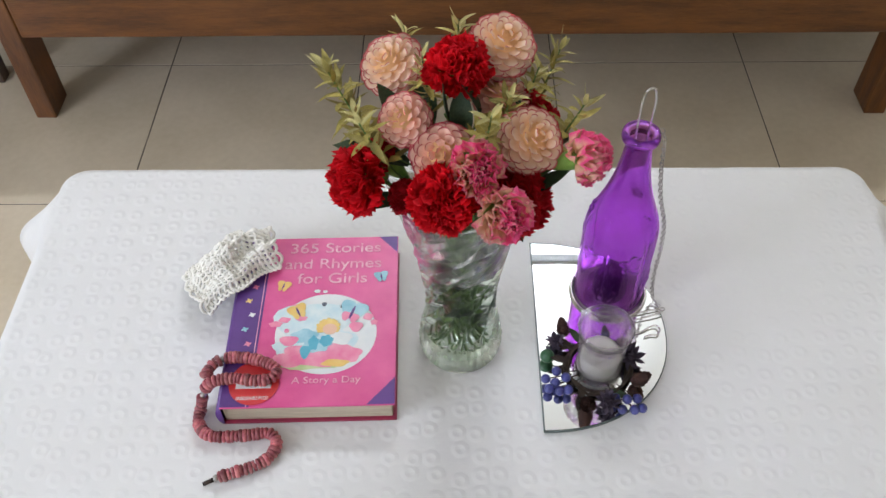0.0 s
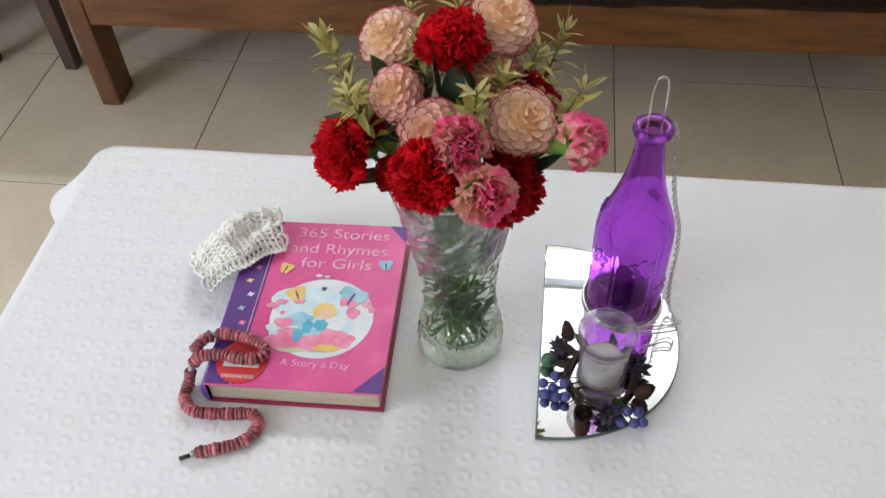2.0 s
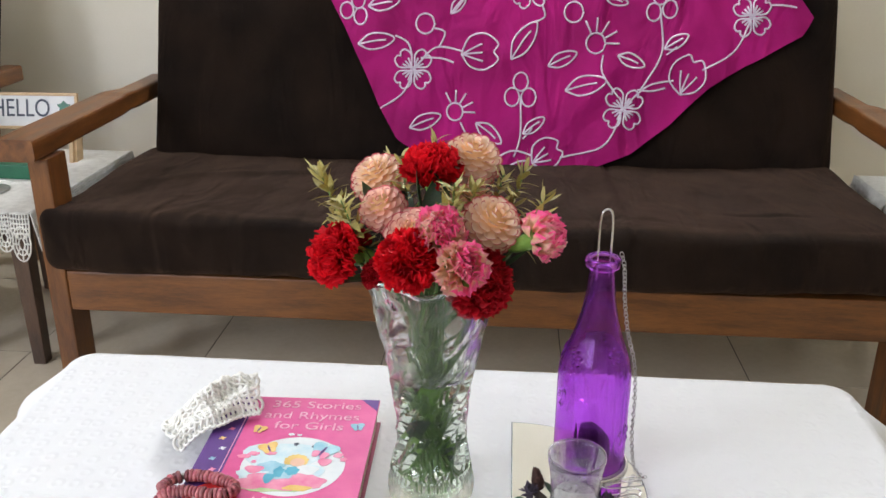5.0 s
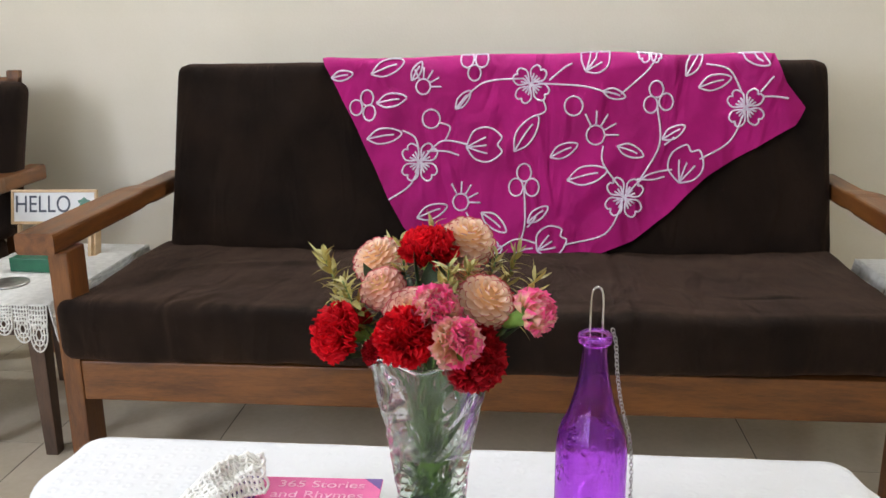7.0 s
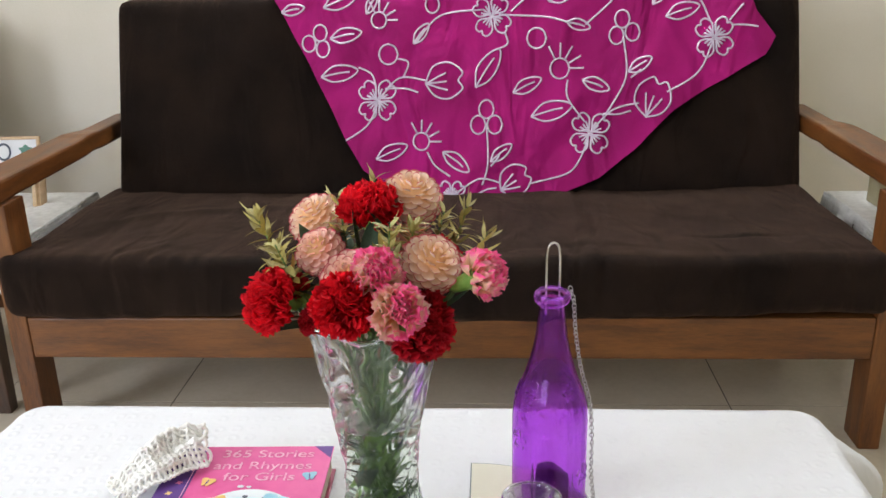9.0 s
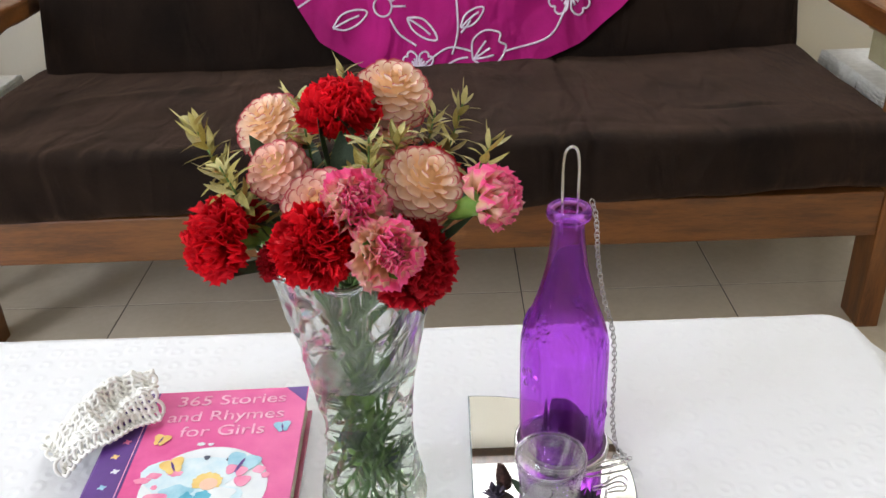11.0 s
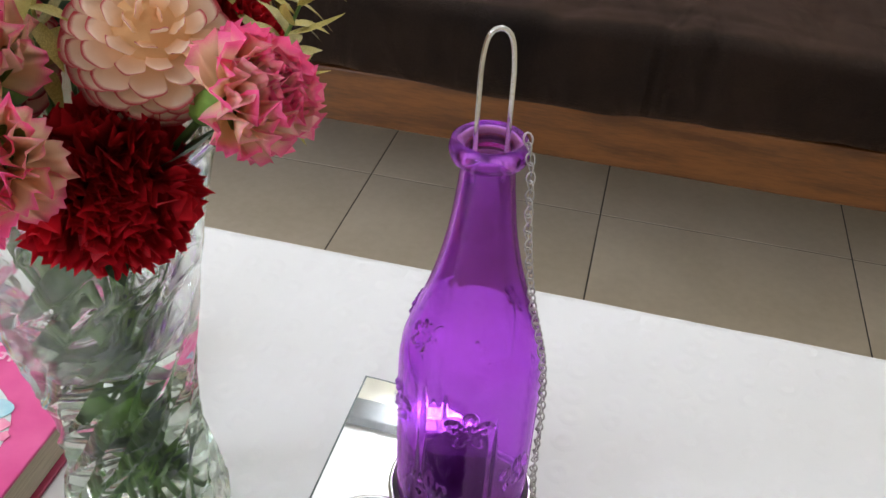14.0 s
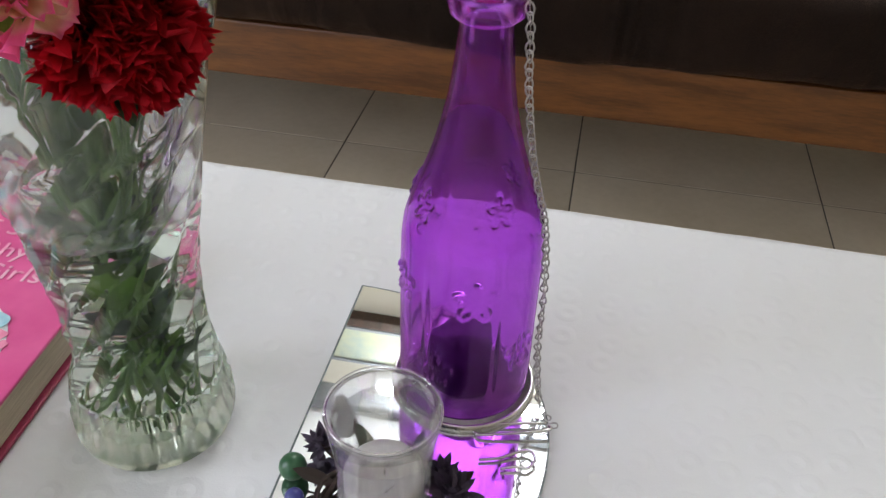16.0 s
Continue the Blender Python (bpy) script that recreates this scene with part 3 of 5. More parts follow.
tagged(put("back_cushion", cushion("back_cushion", -1.952, -1.407, 2.185, 2.285, 0.407, 0.852, BROWN, 0.035, 24, 6, 22, 0.005, lean_back, 5.0)), "dark brown corduroy back cushion of the armchair", "cushion", "armchair cushions")

# ---- coffee table and its cloth ----
SET = None
TX0, TX1, TY0, TY1, TOP = -0.530, 0.611, 0.32, 0.975, 0.433
table = thing("coffee_table", "low wooden coffee table under a white cloth", "table", at=(0.03, 0.65, FZ))
put("tabletop", box("tabletop", TX0 + 0.006, TX1 - 0.006, TY0 + 0.006, TY1 - 0.006, TOP - 0.034, TOP - 0.004, WOOD, 0.012, 3), table)
for lx in (TX0 + 0.05, TX1 - 0.10):
    for ly in (TY0 + 0.05, TY1 - 0.10):
        put("leg", box("leg", lx, lx + 0.05, ly, ly + 0.05, FZ, TOP - 0.034, WOOD_Z, 0.004), table)
for ly in (TY0 + 0.06, TY1 - 0.085):
    put("apron", box("apron", TX0 + 0.101, TX1 - 0.101, ly, ly + 0.02, TOP - 0.10, TOP - 0.0345, WOOD, 0.003), table)


def cloth_sheet():
    """One sheet: flat on the top, rounded over the edge, hanging in loose folds that flare at the corners."""
    rc, drop = 0.035, 0.13
    cx, cy, hx, hy = (TX0 + TX1) / 2, (TY0 + TY1) / 2, (TX1 - TX0) / 2, (TY1 - TY0) / 2
    per, corner = [], []
    nL, nS, nC = 60, 36, 10
    for k, (sx, sy) in enumerate(((1, 1), (-1, 1), (-1, -1), (1, -1))):
        for i in range(nC + 1):
            a = radians(90 * k) + radians(90) * i / nC
            per.append((cx + sx * (hx - rc) + rc * math.cos(a), cy + sy * (hy - rc) + rc * math.sin(a), math.cos(a), math.sin(a), math.sin(math.pi * i / nC)))
        m = nL if k % 2 == 0 else nS
        x0, y0 = per[-1][:2]
        a = radians(90 * (k + 1))
        k2 = (k + 1) % 4
        sx2, sy2 = ((1, 1), (-1, 1), (-1, -1), (1, -1))[k2]
        x1, y1 = cx + sx2 * (hx - rc) + rc * math.cos(a), cy + sy2 * (hy - rc) + rc * math.sin(a)
        for i in range(1, m):
            t = i / m
            per.append((x0 + (x1 - x0) * t, y0 + (y1 - y0) * t, math.cos(a), math.sin(a), 0.0))
    n = len(per)
    vs, fs, rings = [], [], []
    ins = [0.0, 0.02, 0.06, 0.12, 0.2, 0.3, 0.42, 0.56, 0.72, 0.9]
    for f in ins[::-1]:
        for x, y, _, _, _ in per:
            px, py = x + (cx - x) * f, y + (cy - y) * f
            vs.append((px, py, TOP + 0.0012 * noise.noise(Vector((px * 9, py * 9, 0))) + 0.0005 * noise.noise(Vector((px * 40, py * 40, 3)))))
    for j in range(1, 13):
        t = j / 12
        for q, (x, y, nx, ny, c) in enumerate(per):
            s = q / n * 2 * math.pi
            fold = 0.5 + 0.5 * math.sin(s * 31 + 2 * math.sin(s * 5))
            outw = 0.006 * math.sin(min(t * 3, 1) * math.pi / 2) + (0.012 * fold * t) + 0.085 * c * c * t ** 0.8
            if abs(nx) > 0.9:
                outw += 0.074 * math.exp(-((y - 0.905) / 0.030) ** 2) * math.sin(min(1, t * 1.5) * math.pi / 2)
            d = drop * (1 + 0.25 * c)
            vs.append((x + nx * outw, y + ny * outw, TOP - 0.005 * min(t * 6, 1) - d * t ** 1.15 + 0.004 * math.sin(s * 90) * t))
    R = len(ins) + 12
    for j in range(R - 1):
        for i in range(n):
            b = (i + 1) % n
            fs.append((j * n + i, j * n + b, (j + 1) * n + b, (j + 1) * n + i)[::-1])
    fs.append(tuple(range(n)))
    return mesh("tablecloth", vs, fs, CLOTH)


tagged(put("tablecloth", cloth_sheet()), "white quilted cotton cloth spread over the coffee table", "tablecloth")

# ---- embroidered scarf over the sofa back ----
SET = Matrix.Translation((0.019, -0.024, FZ + 0.008)) @ Matrix.Diagonal((1.076, 1.076, 1.103, 1))
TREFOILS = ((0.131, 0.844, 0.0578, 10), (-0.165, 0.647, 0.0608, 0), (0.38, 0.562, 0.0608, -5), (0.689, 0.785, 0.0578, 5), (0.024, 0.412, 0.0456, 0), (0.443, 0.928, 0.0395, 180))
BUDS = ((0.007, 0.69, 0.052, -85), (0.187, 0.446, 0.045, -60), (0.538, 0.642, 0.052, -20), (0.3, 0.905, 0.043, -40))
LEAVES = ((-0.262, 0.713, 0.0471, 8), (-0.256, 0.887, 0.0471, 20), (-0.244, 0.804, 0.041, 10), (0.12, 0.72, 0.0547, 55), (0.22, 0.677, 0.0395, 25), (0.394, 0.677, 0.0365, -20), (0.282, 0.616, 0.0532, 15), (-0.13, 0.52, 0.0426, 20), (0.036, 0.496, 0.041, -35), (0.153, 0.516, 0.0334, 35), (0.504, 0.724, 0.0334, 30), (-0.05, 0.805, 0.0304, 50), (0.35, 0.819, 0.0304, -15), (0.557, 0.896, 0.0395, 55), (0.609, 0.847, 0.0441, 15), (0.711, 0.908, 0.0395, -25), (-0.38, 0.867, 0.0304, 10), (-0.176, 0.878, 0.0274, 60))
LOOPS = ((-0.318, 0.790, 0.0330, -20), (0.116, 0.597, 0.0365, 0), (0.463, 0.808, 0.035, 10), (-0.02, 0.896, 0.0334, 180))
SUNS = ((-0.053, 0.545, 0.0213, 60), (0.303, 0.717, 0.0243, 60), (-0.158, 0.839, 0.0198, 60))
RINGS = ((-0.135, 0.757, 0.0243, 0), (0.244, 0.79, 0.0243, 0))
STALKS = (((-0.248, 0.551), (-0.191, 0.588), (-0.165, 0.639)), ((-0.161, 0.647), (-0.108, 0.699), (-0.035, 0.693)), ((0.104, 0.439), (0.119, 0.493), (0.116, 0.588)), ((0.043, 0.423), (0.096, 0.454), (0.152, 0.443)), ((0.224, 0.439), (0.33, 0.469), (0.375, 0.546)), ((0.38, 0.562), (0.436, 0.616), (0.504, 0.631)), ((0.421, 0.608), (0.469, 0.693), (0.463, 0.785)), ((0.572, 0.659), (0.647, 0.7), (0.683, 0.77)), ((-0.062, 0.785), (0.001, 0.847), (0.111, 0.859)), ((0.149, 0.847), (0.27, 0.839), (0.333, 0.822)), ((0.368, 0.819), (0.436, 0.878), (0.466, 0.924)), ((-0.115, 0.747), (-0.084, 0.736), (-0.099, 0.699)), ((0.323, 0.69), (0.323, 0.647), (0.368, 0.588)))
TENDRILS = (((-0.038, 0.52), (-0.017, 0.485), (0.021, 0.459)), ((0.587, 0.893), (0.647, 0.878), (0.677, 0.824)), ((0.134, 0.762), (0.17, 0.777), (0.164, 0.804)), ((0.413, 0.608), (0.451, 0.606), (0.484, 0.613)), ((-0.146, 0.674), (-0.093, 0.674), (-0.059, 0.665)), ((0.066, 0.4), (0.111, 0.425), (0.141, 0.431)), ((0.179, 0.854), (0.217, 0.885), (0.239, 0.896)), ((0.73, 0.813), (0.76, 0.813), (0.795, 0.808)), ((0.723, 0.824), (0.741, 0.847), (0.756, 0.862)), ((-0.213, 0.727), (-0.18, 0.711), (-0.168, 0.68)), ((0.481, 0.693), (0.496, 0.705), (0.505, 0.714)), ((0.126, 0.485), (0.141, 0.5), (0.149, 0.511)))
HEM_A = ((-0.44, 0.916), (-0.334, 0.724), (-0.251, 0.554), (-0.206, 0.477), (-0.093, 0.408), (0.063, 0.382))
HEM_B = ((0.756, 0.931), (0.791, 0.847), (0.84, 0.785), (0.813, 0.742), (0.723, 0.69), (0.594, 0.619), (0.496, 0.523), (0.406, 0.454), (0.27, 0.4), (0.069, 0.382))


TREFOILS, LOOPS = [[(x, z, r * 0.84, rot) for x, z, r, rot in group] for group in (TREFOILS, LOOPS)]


def on_back(x, z, off=0.0):
    """A place on the leaning back cushion; heights above its top edge run backwards over it."""
    top = 0.909
    ripple = 0.0035 * math.sin(x * 23 + z * 11) + 0.0025 * math.sin(x * 47 - z * 31) + 0.002
    side = max(0.0, min(1.0, (x - 0.30) / 0.25))
    ripple += 0.007 * side * (0.5 + 0.5 * math.sin(x * 34 + z * 22 + 2 * math.sin(z * 9))) ** 2 + 0.004 * (0.5 + 0.5 * math.sin(x * 15 - z * 26)) ** 3
    if z <= top:
        return Vector((x, 2.074 + (z - 0.41) * 0.255 - 0.004 - ripple - off + 0.010 * max(0, (z - 0.88) / 0.03) ** 2, z))
    return Vector((x, 2.074 + (top - 0.41) * 0.255 + 0.006 + (z - top) * 1.2, top + 0.004 + off + 0.005 * math.sin(x * 9 + 1) + 0.013 * math.exp(-((x - 0.36) / 0.13) ** 2)))


def along(line, z):
    for (xa, za), (xb, zb) in zip(line, line[1:]):
        if zb <= z <= za:
            return xa + (xb - xa) * (za - z) / max(za - zb, 1e-6)
    return line[0][0] if z > line[0][1] else line[-1][0]


scarf = thing("scarf", "magenta scarf with white embroidered flowers over the sofa back", "scarf", at=(0.15, 2.15, 0.9))
rows, cols = 84, 70
sv, sf = [], []
for j in range(rows + 1):
    z = 0.975 - (0.975 - 0.3825) * j / rows
    a, b = along(HEM_A, z), along(HEM_B, z)
    for i in range(cols + 1):
        x = a + (b - a) * i / cols
        sv.append(on_back(x, z))
for j in range(rows):
    for i in range(cols):
        q = j * (cols + 1) + i
        sf.append((q, q + 1, q + cols + 2, q + cols + 1))
put("cloth", mesh("cloth", sv, sf, MAGENTA), scarf)


def stroke(pts, n=10):
    return [on_back(x, z, 0.0018) for x, z, *_ in [(p.x, p.y) for p in smooth_line([(x, z, 0) for x, z in pts], n)]]


def turned(cx, cz, rot, pts):
    c, s = math.cos(radians(rot)), math.sin(radians(rot))
    return [(cx + x * c - z * s, cz + x * s + z * c) for x, z in pts]


def stitched(name, lines):
    V, F = [], []
    for ln in lines:
        vs, fs = tube_data(ln, 0.0026, 5)
        o = len(V)
        V += vs
        F += [tuple(i + o for i in f) for f in fs]
    put(name, mesh(name, V, F, STITCH), scarf)


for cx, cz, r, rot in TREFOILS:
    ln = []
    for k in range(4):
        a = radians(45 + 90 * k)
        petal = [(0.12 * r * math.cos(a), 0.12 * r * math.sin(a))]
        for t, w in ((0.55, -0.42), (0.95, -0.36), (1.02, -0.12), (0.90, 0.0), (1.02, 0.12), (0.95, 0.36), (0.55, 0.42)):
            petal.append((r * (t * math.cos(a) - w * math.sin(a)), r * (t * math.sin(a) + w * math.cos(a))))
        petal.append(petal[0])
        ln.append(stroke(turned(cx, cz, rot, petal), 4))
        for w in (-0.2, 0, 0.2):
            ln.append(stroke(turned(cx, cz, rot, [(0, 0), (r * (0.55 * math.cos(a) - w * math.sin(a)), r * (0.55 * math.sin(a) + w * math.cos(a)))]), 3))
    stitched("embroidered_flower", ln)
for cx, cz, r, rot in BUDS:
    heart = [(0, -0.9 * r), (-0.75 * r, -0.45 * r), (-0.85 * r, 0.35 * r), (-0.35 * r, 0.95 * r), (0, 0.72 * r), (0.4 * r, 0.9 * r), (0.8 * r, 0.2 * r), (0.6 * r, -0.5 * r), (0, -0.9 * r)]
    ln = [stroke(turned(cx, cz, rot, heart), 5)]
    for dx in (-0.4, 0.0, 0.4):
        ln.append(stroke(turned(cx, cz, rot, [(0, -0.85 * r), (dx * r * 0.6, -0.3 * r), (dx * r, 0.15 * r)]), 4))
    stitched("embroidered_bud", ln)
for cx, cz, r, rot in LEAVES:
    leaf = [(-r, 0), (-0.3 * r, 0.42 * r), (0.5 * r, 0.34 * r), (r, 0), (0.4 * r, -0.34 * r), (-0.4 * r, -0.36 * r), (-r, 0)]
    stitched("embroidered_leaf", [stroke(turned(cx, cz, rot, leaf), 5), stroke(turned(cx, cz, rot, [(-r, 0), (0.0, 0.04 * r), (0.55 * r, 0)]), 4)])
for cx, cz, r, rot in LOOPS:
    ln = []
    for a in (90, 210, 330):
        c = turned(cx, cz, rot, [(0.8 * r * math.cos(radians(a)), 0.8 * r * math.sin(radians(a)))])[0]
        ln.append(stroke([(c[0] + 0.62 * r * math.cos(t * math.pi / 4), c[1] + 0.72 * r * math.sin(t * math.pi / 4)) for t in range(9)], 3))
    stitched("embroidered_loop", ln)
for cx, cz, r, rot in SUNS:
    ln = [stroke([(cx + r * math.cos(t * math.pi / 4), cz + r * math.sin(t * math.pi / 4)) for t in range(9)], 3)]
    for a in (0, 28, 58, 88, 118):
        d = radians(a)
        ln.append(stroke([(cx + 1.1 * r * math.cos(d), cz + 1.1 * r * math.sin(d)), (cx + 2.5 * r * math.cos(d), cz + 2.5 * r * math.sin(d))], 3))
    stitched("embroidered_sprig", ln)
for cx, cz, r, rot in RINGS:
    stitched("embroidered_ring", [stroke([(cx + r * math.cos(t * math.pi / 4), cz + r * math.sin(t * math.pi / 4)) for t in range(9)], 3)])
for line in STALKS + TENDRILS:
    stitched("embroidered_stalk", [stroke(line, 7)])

# ---- side tables ----
SET = Matrix.Translation((0.017, -0.024, FZ)) @ Matrix.Diagonal((1.076, 1.076, 1.103, 1))


def side_table(label, x0, x1, y0, y1, top, legs=True):
    s = thing("side_table", label, "side table", "side tables", at=((x0 + x1) / 2, (y0 + y1) / 2, 0))
    put("tabletop", box("tabletop", x0 + 0.004, x1 - 0.004, y0 + 0.004, y1 - 0.004, top - 0.03, top - 0.004, DARKWOOD, 0.004), s)
    for lx in (x0 + 0.04, x1 - 0.078):
        for ly in (y0 + 0.025, y1 - 0.065):
            put("leg", box("leg", lx, lx + 0.038, ly, ly + 0.04, 0, top - 0.03, DARKWOOD, 0.003, shape=lambda c, m=(lx + 0.019, ly + 0.02): (m[0] + (c.x - m[0]) * (0.82 if c.z < 0.1 else 1.1), m[1] + (c.y - m[1]) * (0.82 if c.z < 0.1 else 1.1), c.z)), s)
    for ly in (y0 + 0.028, y1 - 0.05):
        put("apron", box("apron", x0 + 0.0785, x1 - 0.0785, ly, ly + 0.02, top - 0.09, top - 0.031, DARKWOOD, 0.002), s)
    return s


def lace_cloth(label, x0, x1, y0, y1, top, drop, seed):
    """A cloth with a solid middle and a hanging crocheted border of scallops and mesh."""
    t = thing("lace_tablecloth", label, "tablecloth", "lace cloths", at=((x0 + x1) / 2, (y0 + y1) / 2, top))
    rnd = random.Random(seed)
    put("cloth", box("cloth", x0, x1, y0, y1, top - 0.003, top + 0.001, LACE, 0.0015), t)
    lines = []
    for (ax, ay), (bx, by), (ox, oy) in (((x0, y0), (x1, y0), (0, -1)), ((x1, y0), (x1, y1), (1, 0)), ((x0, y1), (x0, y0), (-1, 0))):
        L = math.hypot(bx - ax, by - ay)
        n = max(4, round(L / 0.042))
        for i in range(n):
            c = ((i + 0.5) / n)
            wav = 0.010 + 0.008 * math.sin(i * 1.7 + seed)
            dd = drop * (0.9 + 0.25 * math.sin(i * 0.9 + seed))
            at = lambda u, v, c=c, wav=wav, dd=dd: Vector((ax + (bx - ax) * (c + u / L), ay + (by - ay) * (c + u / L), top)) + Vector((ox, oy, 0)) * (0.004 + wav * v) - Vector((0, 0, dd * v))
            h = L / n / 2
            for ring in (1.0, 0.66, 0.34):
                lines.append([at(h * ring * math.sin(a * math.pi / 8), 0.62 + 0.36 * ring * math.cos(a * math.pi / 8) * (1 if a in range(-4, 5) else 1)) for a in range(-8, 9)])
            for a in range(-6, 7, 2):
                lines.append([at(h * 0.34 * math.sin(a * math.pi / 8), 0.62 + 0.12 * math.cos(a * math.pi / 8)), at(h * math.sin(a * math.pi / 8), 0.62 + 0.36 * math.cos(a * math.pi / 8))])
            for v in (0.0, 0.1, 0.2, 0.3, 0.4):
                lines.append([at(-h, v), at(0, v + 0.015), at(h, v)])
            for u in range(-3, 4):
                lines.append([at(h * u / 3, 0), at(h * u / 3, 0.30), at(h * u / 3.2, 0.5)])
    put("lace_border", tubes("lace_border", lines, 0.0022, LACE, 4), t)
    return t


side_table("dark wooden side table under a lace-edged cloth", -1.313, -0.988, 1.655, 2.19, 0.40)
lace_cloth("white cotton cloth with crocheted lace border on the side table", -1.323, -0.985, 1.645, 2.20, 0.40, 0.10, 1)
side_table("dark wooden side table beside the sofa", 1.02, 1.40, 1.70, 2.14, 0.40)
lace_cloth("white crocheted cloth on the side table beside the sofa", 1.01, 1.41, 1.69, 2.15, 0.40, 0.07, 2)

sign = thing("framed_sign", "white card sign lettered in dark ink in a light pine frame", "sign", at=(-1.188, 2.05, 0.401))
SM = pose(-1.188, 2.055, 0.4035, 90 - 14, 0, 3)
put("card", box("card", -0.115, 0.115, 0.093, 0.172, -0.002, 0.002, SIGN, 0), sign, m=SM)
for nm, b in (("frame_rail", (-0.122, 0.122, 0.172, 0.180, -0.006, 0.006)), ("frame_rail", (-0.122, 0.122, 0.085, 0.093, -0.006, 0.006)), ("frame_stile", (-0.122, -0.115, 0.0935, 0.1715, -0.006, 0.006)), ("frame_stile", (0.115, 0.122, 0.0935, 0.1715, -0.006, 0.006))):
    put(nm, box(nm, *b, PINE, 0.001), sign, m=SM)
for lx in (-0.105, 0.095):
    put("easel_leg", box("easel_leg", lx, lx + 0.010, -0.002, 0.0845, -0.006, 0.004, PINE, 0.001), sign, m=SM)
put("back_strut", box("back_strut", 0.098, 0.112, -0.004, 0.14, -0.045, -0.0065, PINE, 0.001), sign, m=SM)
lettering("letters", "HELLO", 0.066, SM @ Matrix.Translation((-0.032, 0.138, 0.0026)), INK, sign, "dark slate hand lettering", width=0.155)
put("painted_leaf", flat_shape("painted_leaf", ring_outline(0.085, 0.145, 0.016, 0.012, 16, wob=0.25), 0.0022, 0.003, GREENBOX), sign, m=SM)
tagged(put("gift_box", box("gift_box", -0.07, 0.07, -0.03, 0.03, 0, 0.036, GREENBOX, 0.003), m=pose(-1.155, 1.925, 0.4015, 0, 0, -4)), "small dark green box on the lace cloth", "box")
tagged(put("coaster", lathe("coaster", ((0.0, 0.0), (0.046, 0.0), (0.049, 0.002), (0.049, 0.005), (0.045, 0.006), (0.0, 0.005)), DULL, 40), m=pose(-1.165, 1.79, 0.4015)), "round dull metal coaster on the lace cloth", "coaster")
crate = thing("storage_box", "beige-green lidded box on the lace cloth", "box", at=(1.22, 1.92, 0.401))
put("box_body", box("box_body", 1.075, 1.36, 1.72, 2.06, 0.4015, 0.470, OLIVE, 0.004), crate)
put("lid", box("lid", 1.066, 1.369, 1.711, 2.069, 0.4705, 0.492, OLIVE, 0.005), crate)

# ---- the book ----
SET = None
book = thing("book", "thick pink hardback book with purple spine on the white cloth", "book", at=(-0.1385, 0.688, TOP))
BM = pose(-0.1385, 0.688, 0, 0, 0, 1.5)
ZB, ZT = TOP + 0.0015, 0.4705
put("back_cover", box("back_cover", -0.097, 0.1, -0.1235, 0.1235, ZB, ZB + 0.0028, MAROON, 0.0012, 2), book, "maroon board cover", BM)
put("front_cover", box("front_cover", -0.096, 0.1, -0.1235, 0.1235, ZT - 0.003, ZT, PINK, 0.0012, 3), book, "glossy printed pink board cover", BM)
put("page_block", box("page_block", -0.0945, 0.0955, -0.1195, 0.1195, ZB + 0.0029, ZT - 0.0031, PAPER, 0.0015, 2), book, "yellowed page edges", BM)
sp = []
for s in (-0.1232, 0.1232):
    for k in range(13):
        a = math.pi / 2 + math.pi * k / 12
        sp.append((-0.095 + 0.0072 * math.cos(a), s, (ZB + ZT) / 2 + (ZT - ZB) / 2 * math.sin(a)))
spf = [(k, k + 1, 14 + k, 13 + k) for k in range(12)] + [tuple(range(13))[::-1], tuple(range(13, 26))]
put("spine", mesh("spine", sp, spf, PURPLE), book, "rounded purple spine", BM)


def print_on(name, outline, mat, layer, label=""):
    z = ZT + 0.0003 * layer
    return put(name, flat_shape(name, outline, z, z + 0.0003, mat), book, label, BM)


print_on("purple_strip", [(-0.0955, -0.1225), (-0.063, -0.1225), (-0.060, 0.1225), (-0.0955, 0.1225)], PURPLE, 0)
print_on("strip_line", [(-0.0665, -0.1225), (-0.0655, -0.1225), (-0.0625, 0.1225), (-0.0635, 0.1225)], LETTER, 1)
print_on("corner_patch", [(0.0992, 0.1228), (0.076, 0.1228), (0.0992, 0.0965)], PURPLE, 0)
print_on("corner_patch", [(0.0992, -0.1228), (0.0992, -0.088), (0.068, -0.1228)], PURPLE, 0)
print_on("picture_disc", ring_outline(0.0165, -0.0255, 0.060, 0.057, 56), PALE, 0, "round pale picture panel")
CLOUD = [(0.0, -0.010, 0.046, 0.030, SKY2), (0.030, -0.040, 0.024, 0.020, SKY2), (-0.018, -0.046, 0.026, 0.014, SKY2)]
GARDEN = [(-0.002, -0.066, 0.044, 0.010, LEAFP), (-0.022, -0.062, 0.020, 0.010, ROSE), (0.012, -0.062, 0.028, 0.011, ROSE), (0.040, -0.056, 0.020, 0.012, ROSE), (0.020, -0.050, 0.022, 0.013, ROSE), (-0.012, -0.052, 0.018, 0.010, ROSE), (0.030, -0.068, 0.016, 0.005, GOLD)]
WINGS = [(-0.008, -0.030, 0.016, 0.010, SKY), (0.006, -0.044, 0.016, 0.009, SKY), (-0.026, -0.036, 0.011, 0.007, ROSE), (0.034, -0.034, 0.014, 0.009, PALE), (0.003, -0.040, 0.006, 0.010, TEAL), (0.018, -0.037, 0.008, 0.008, TEAL), (-0.006, -0.052, 0.006, 0.009, TEAL)]
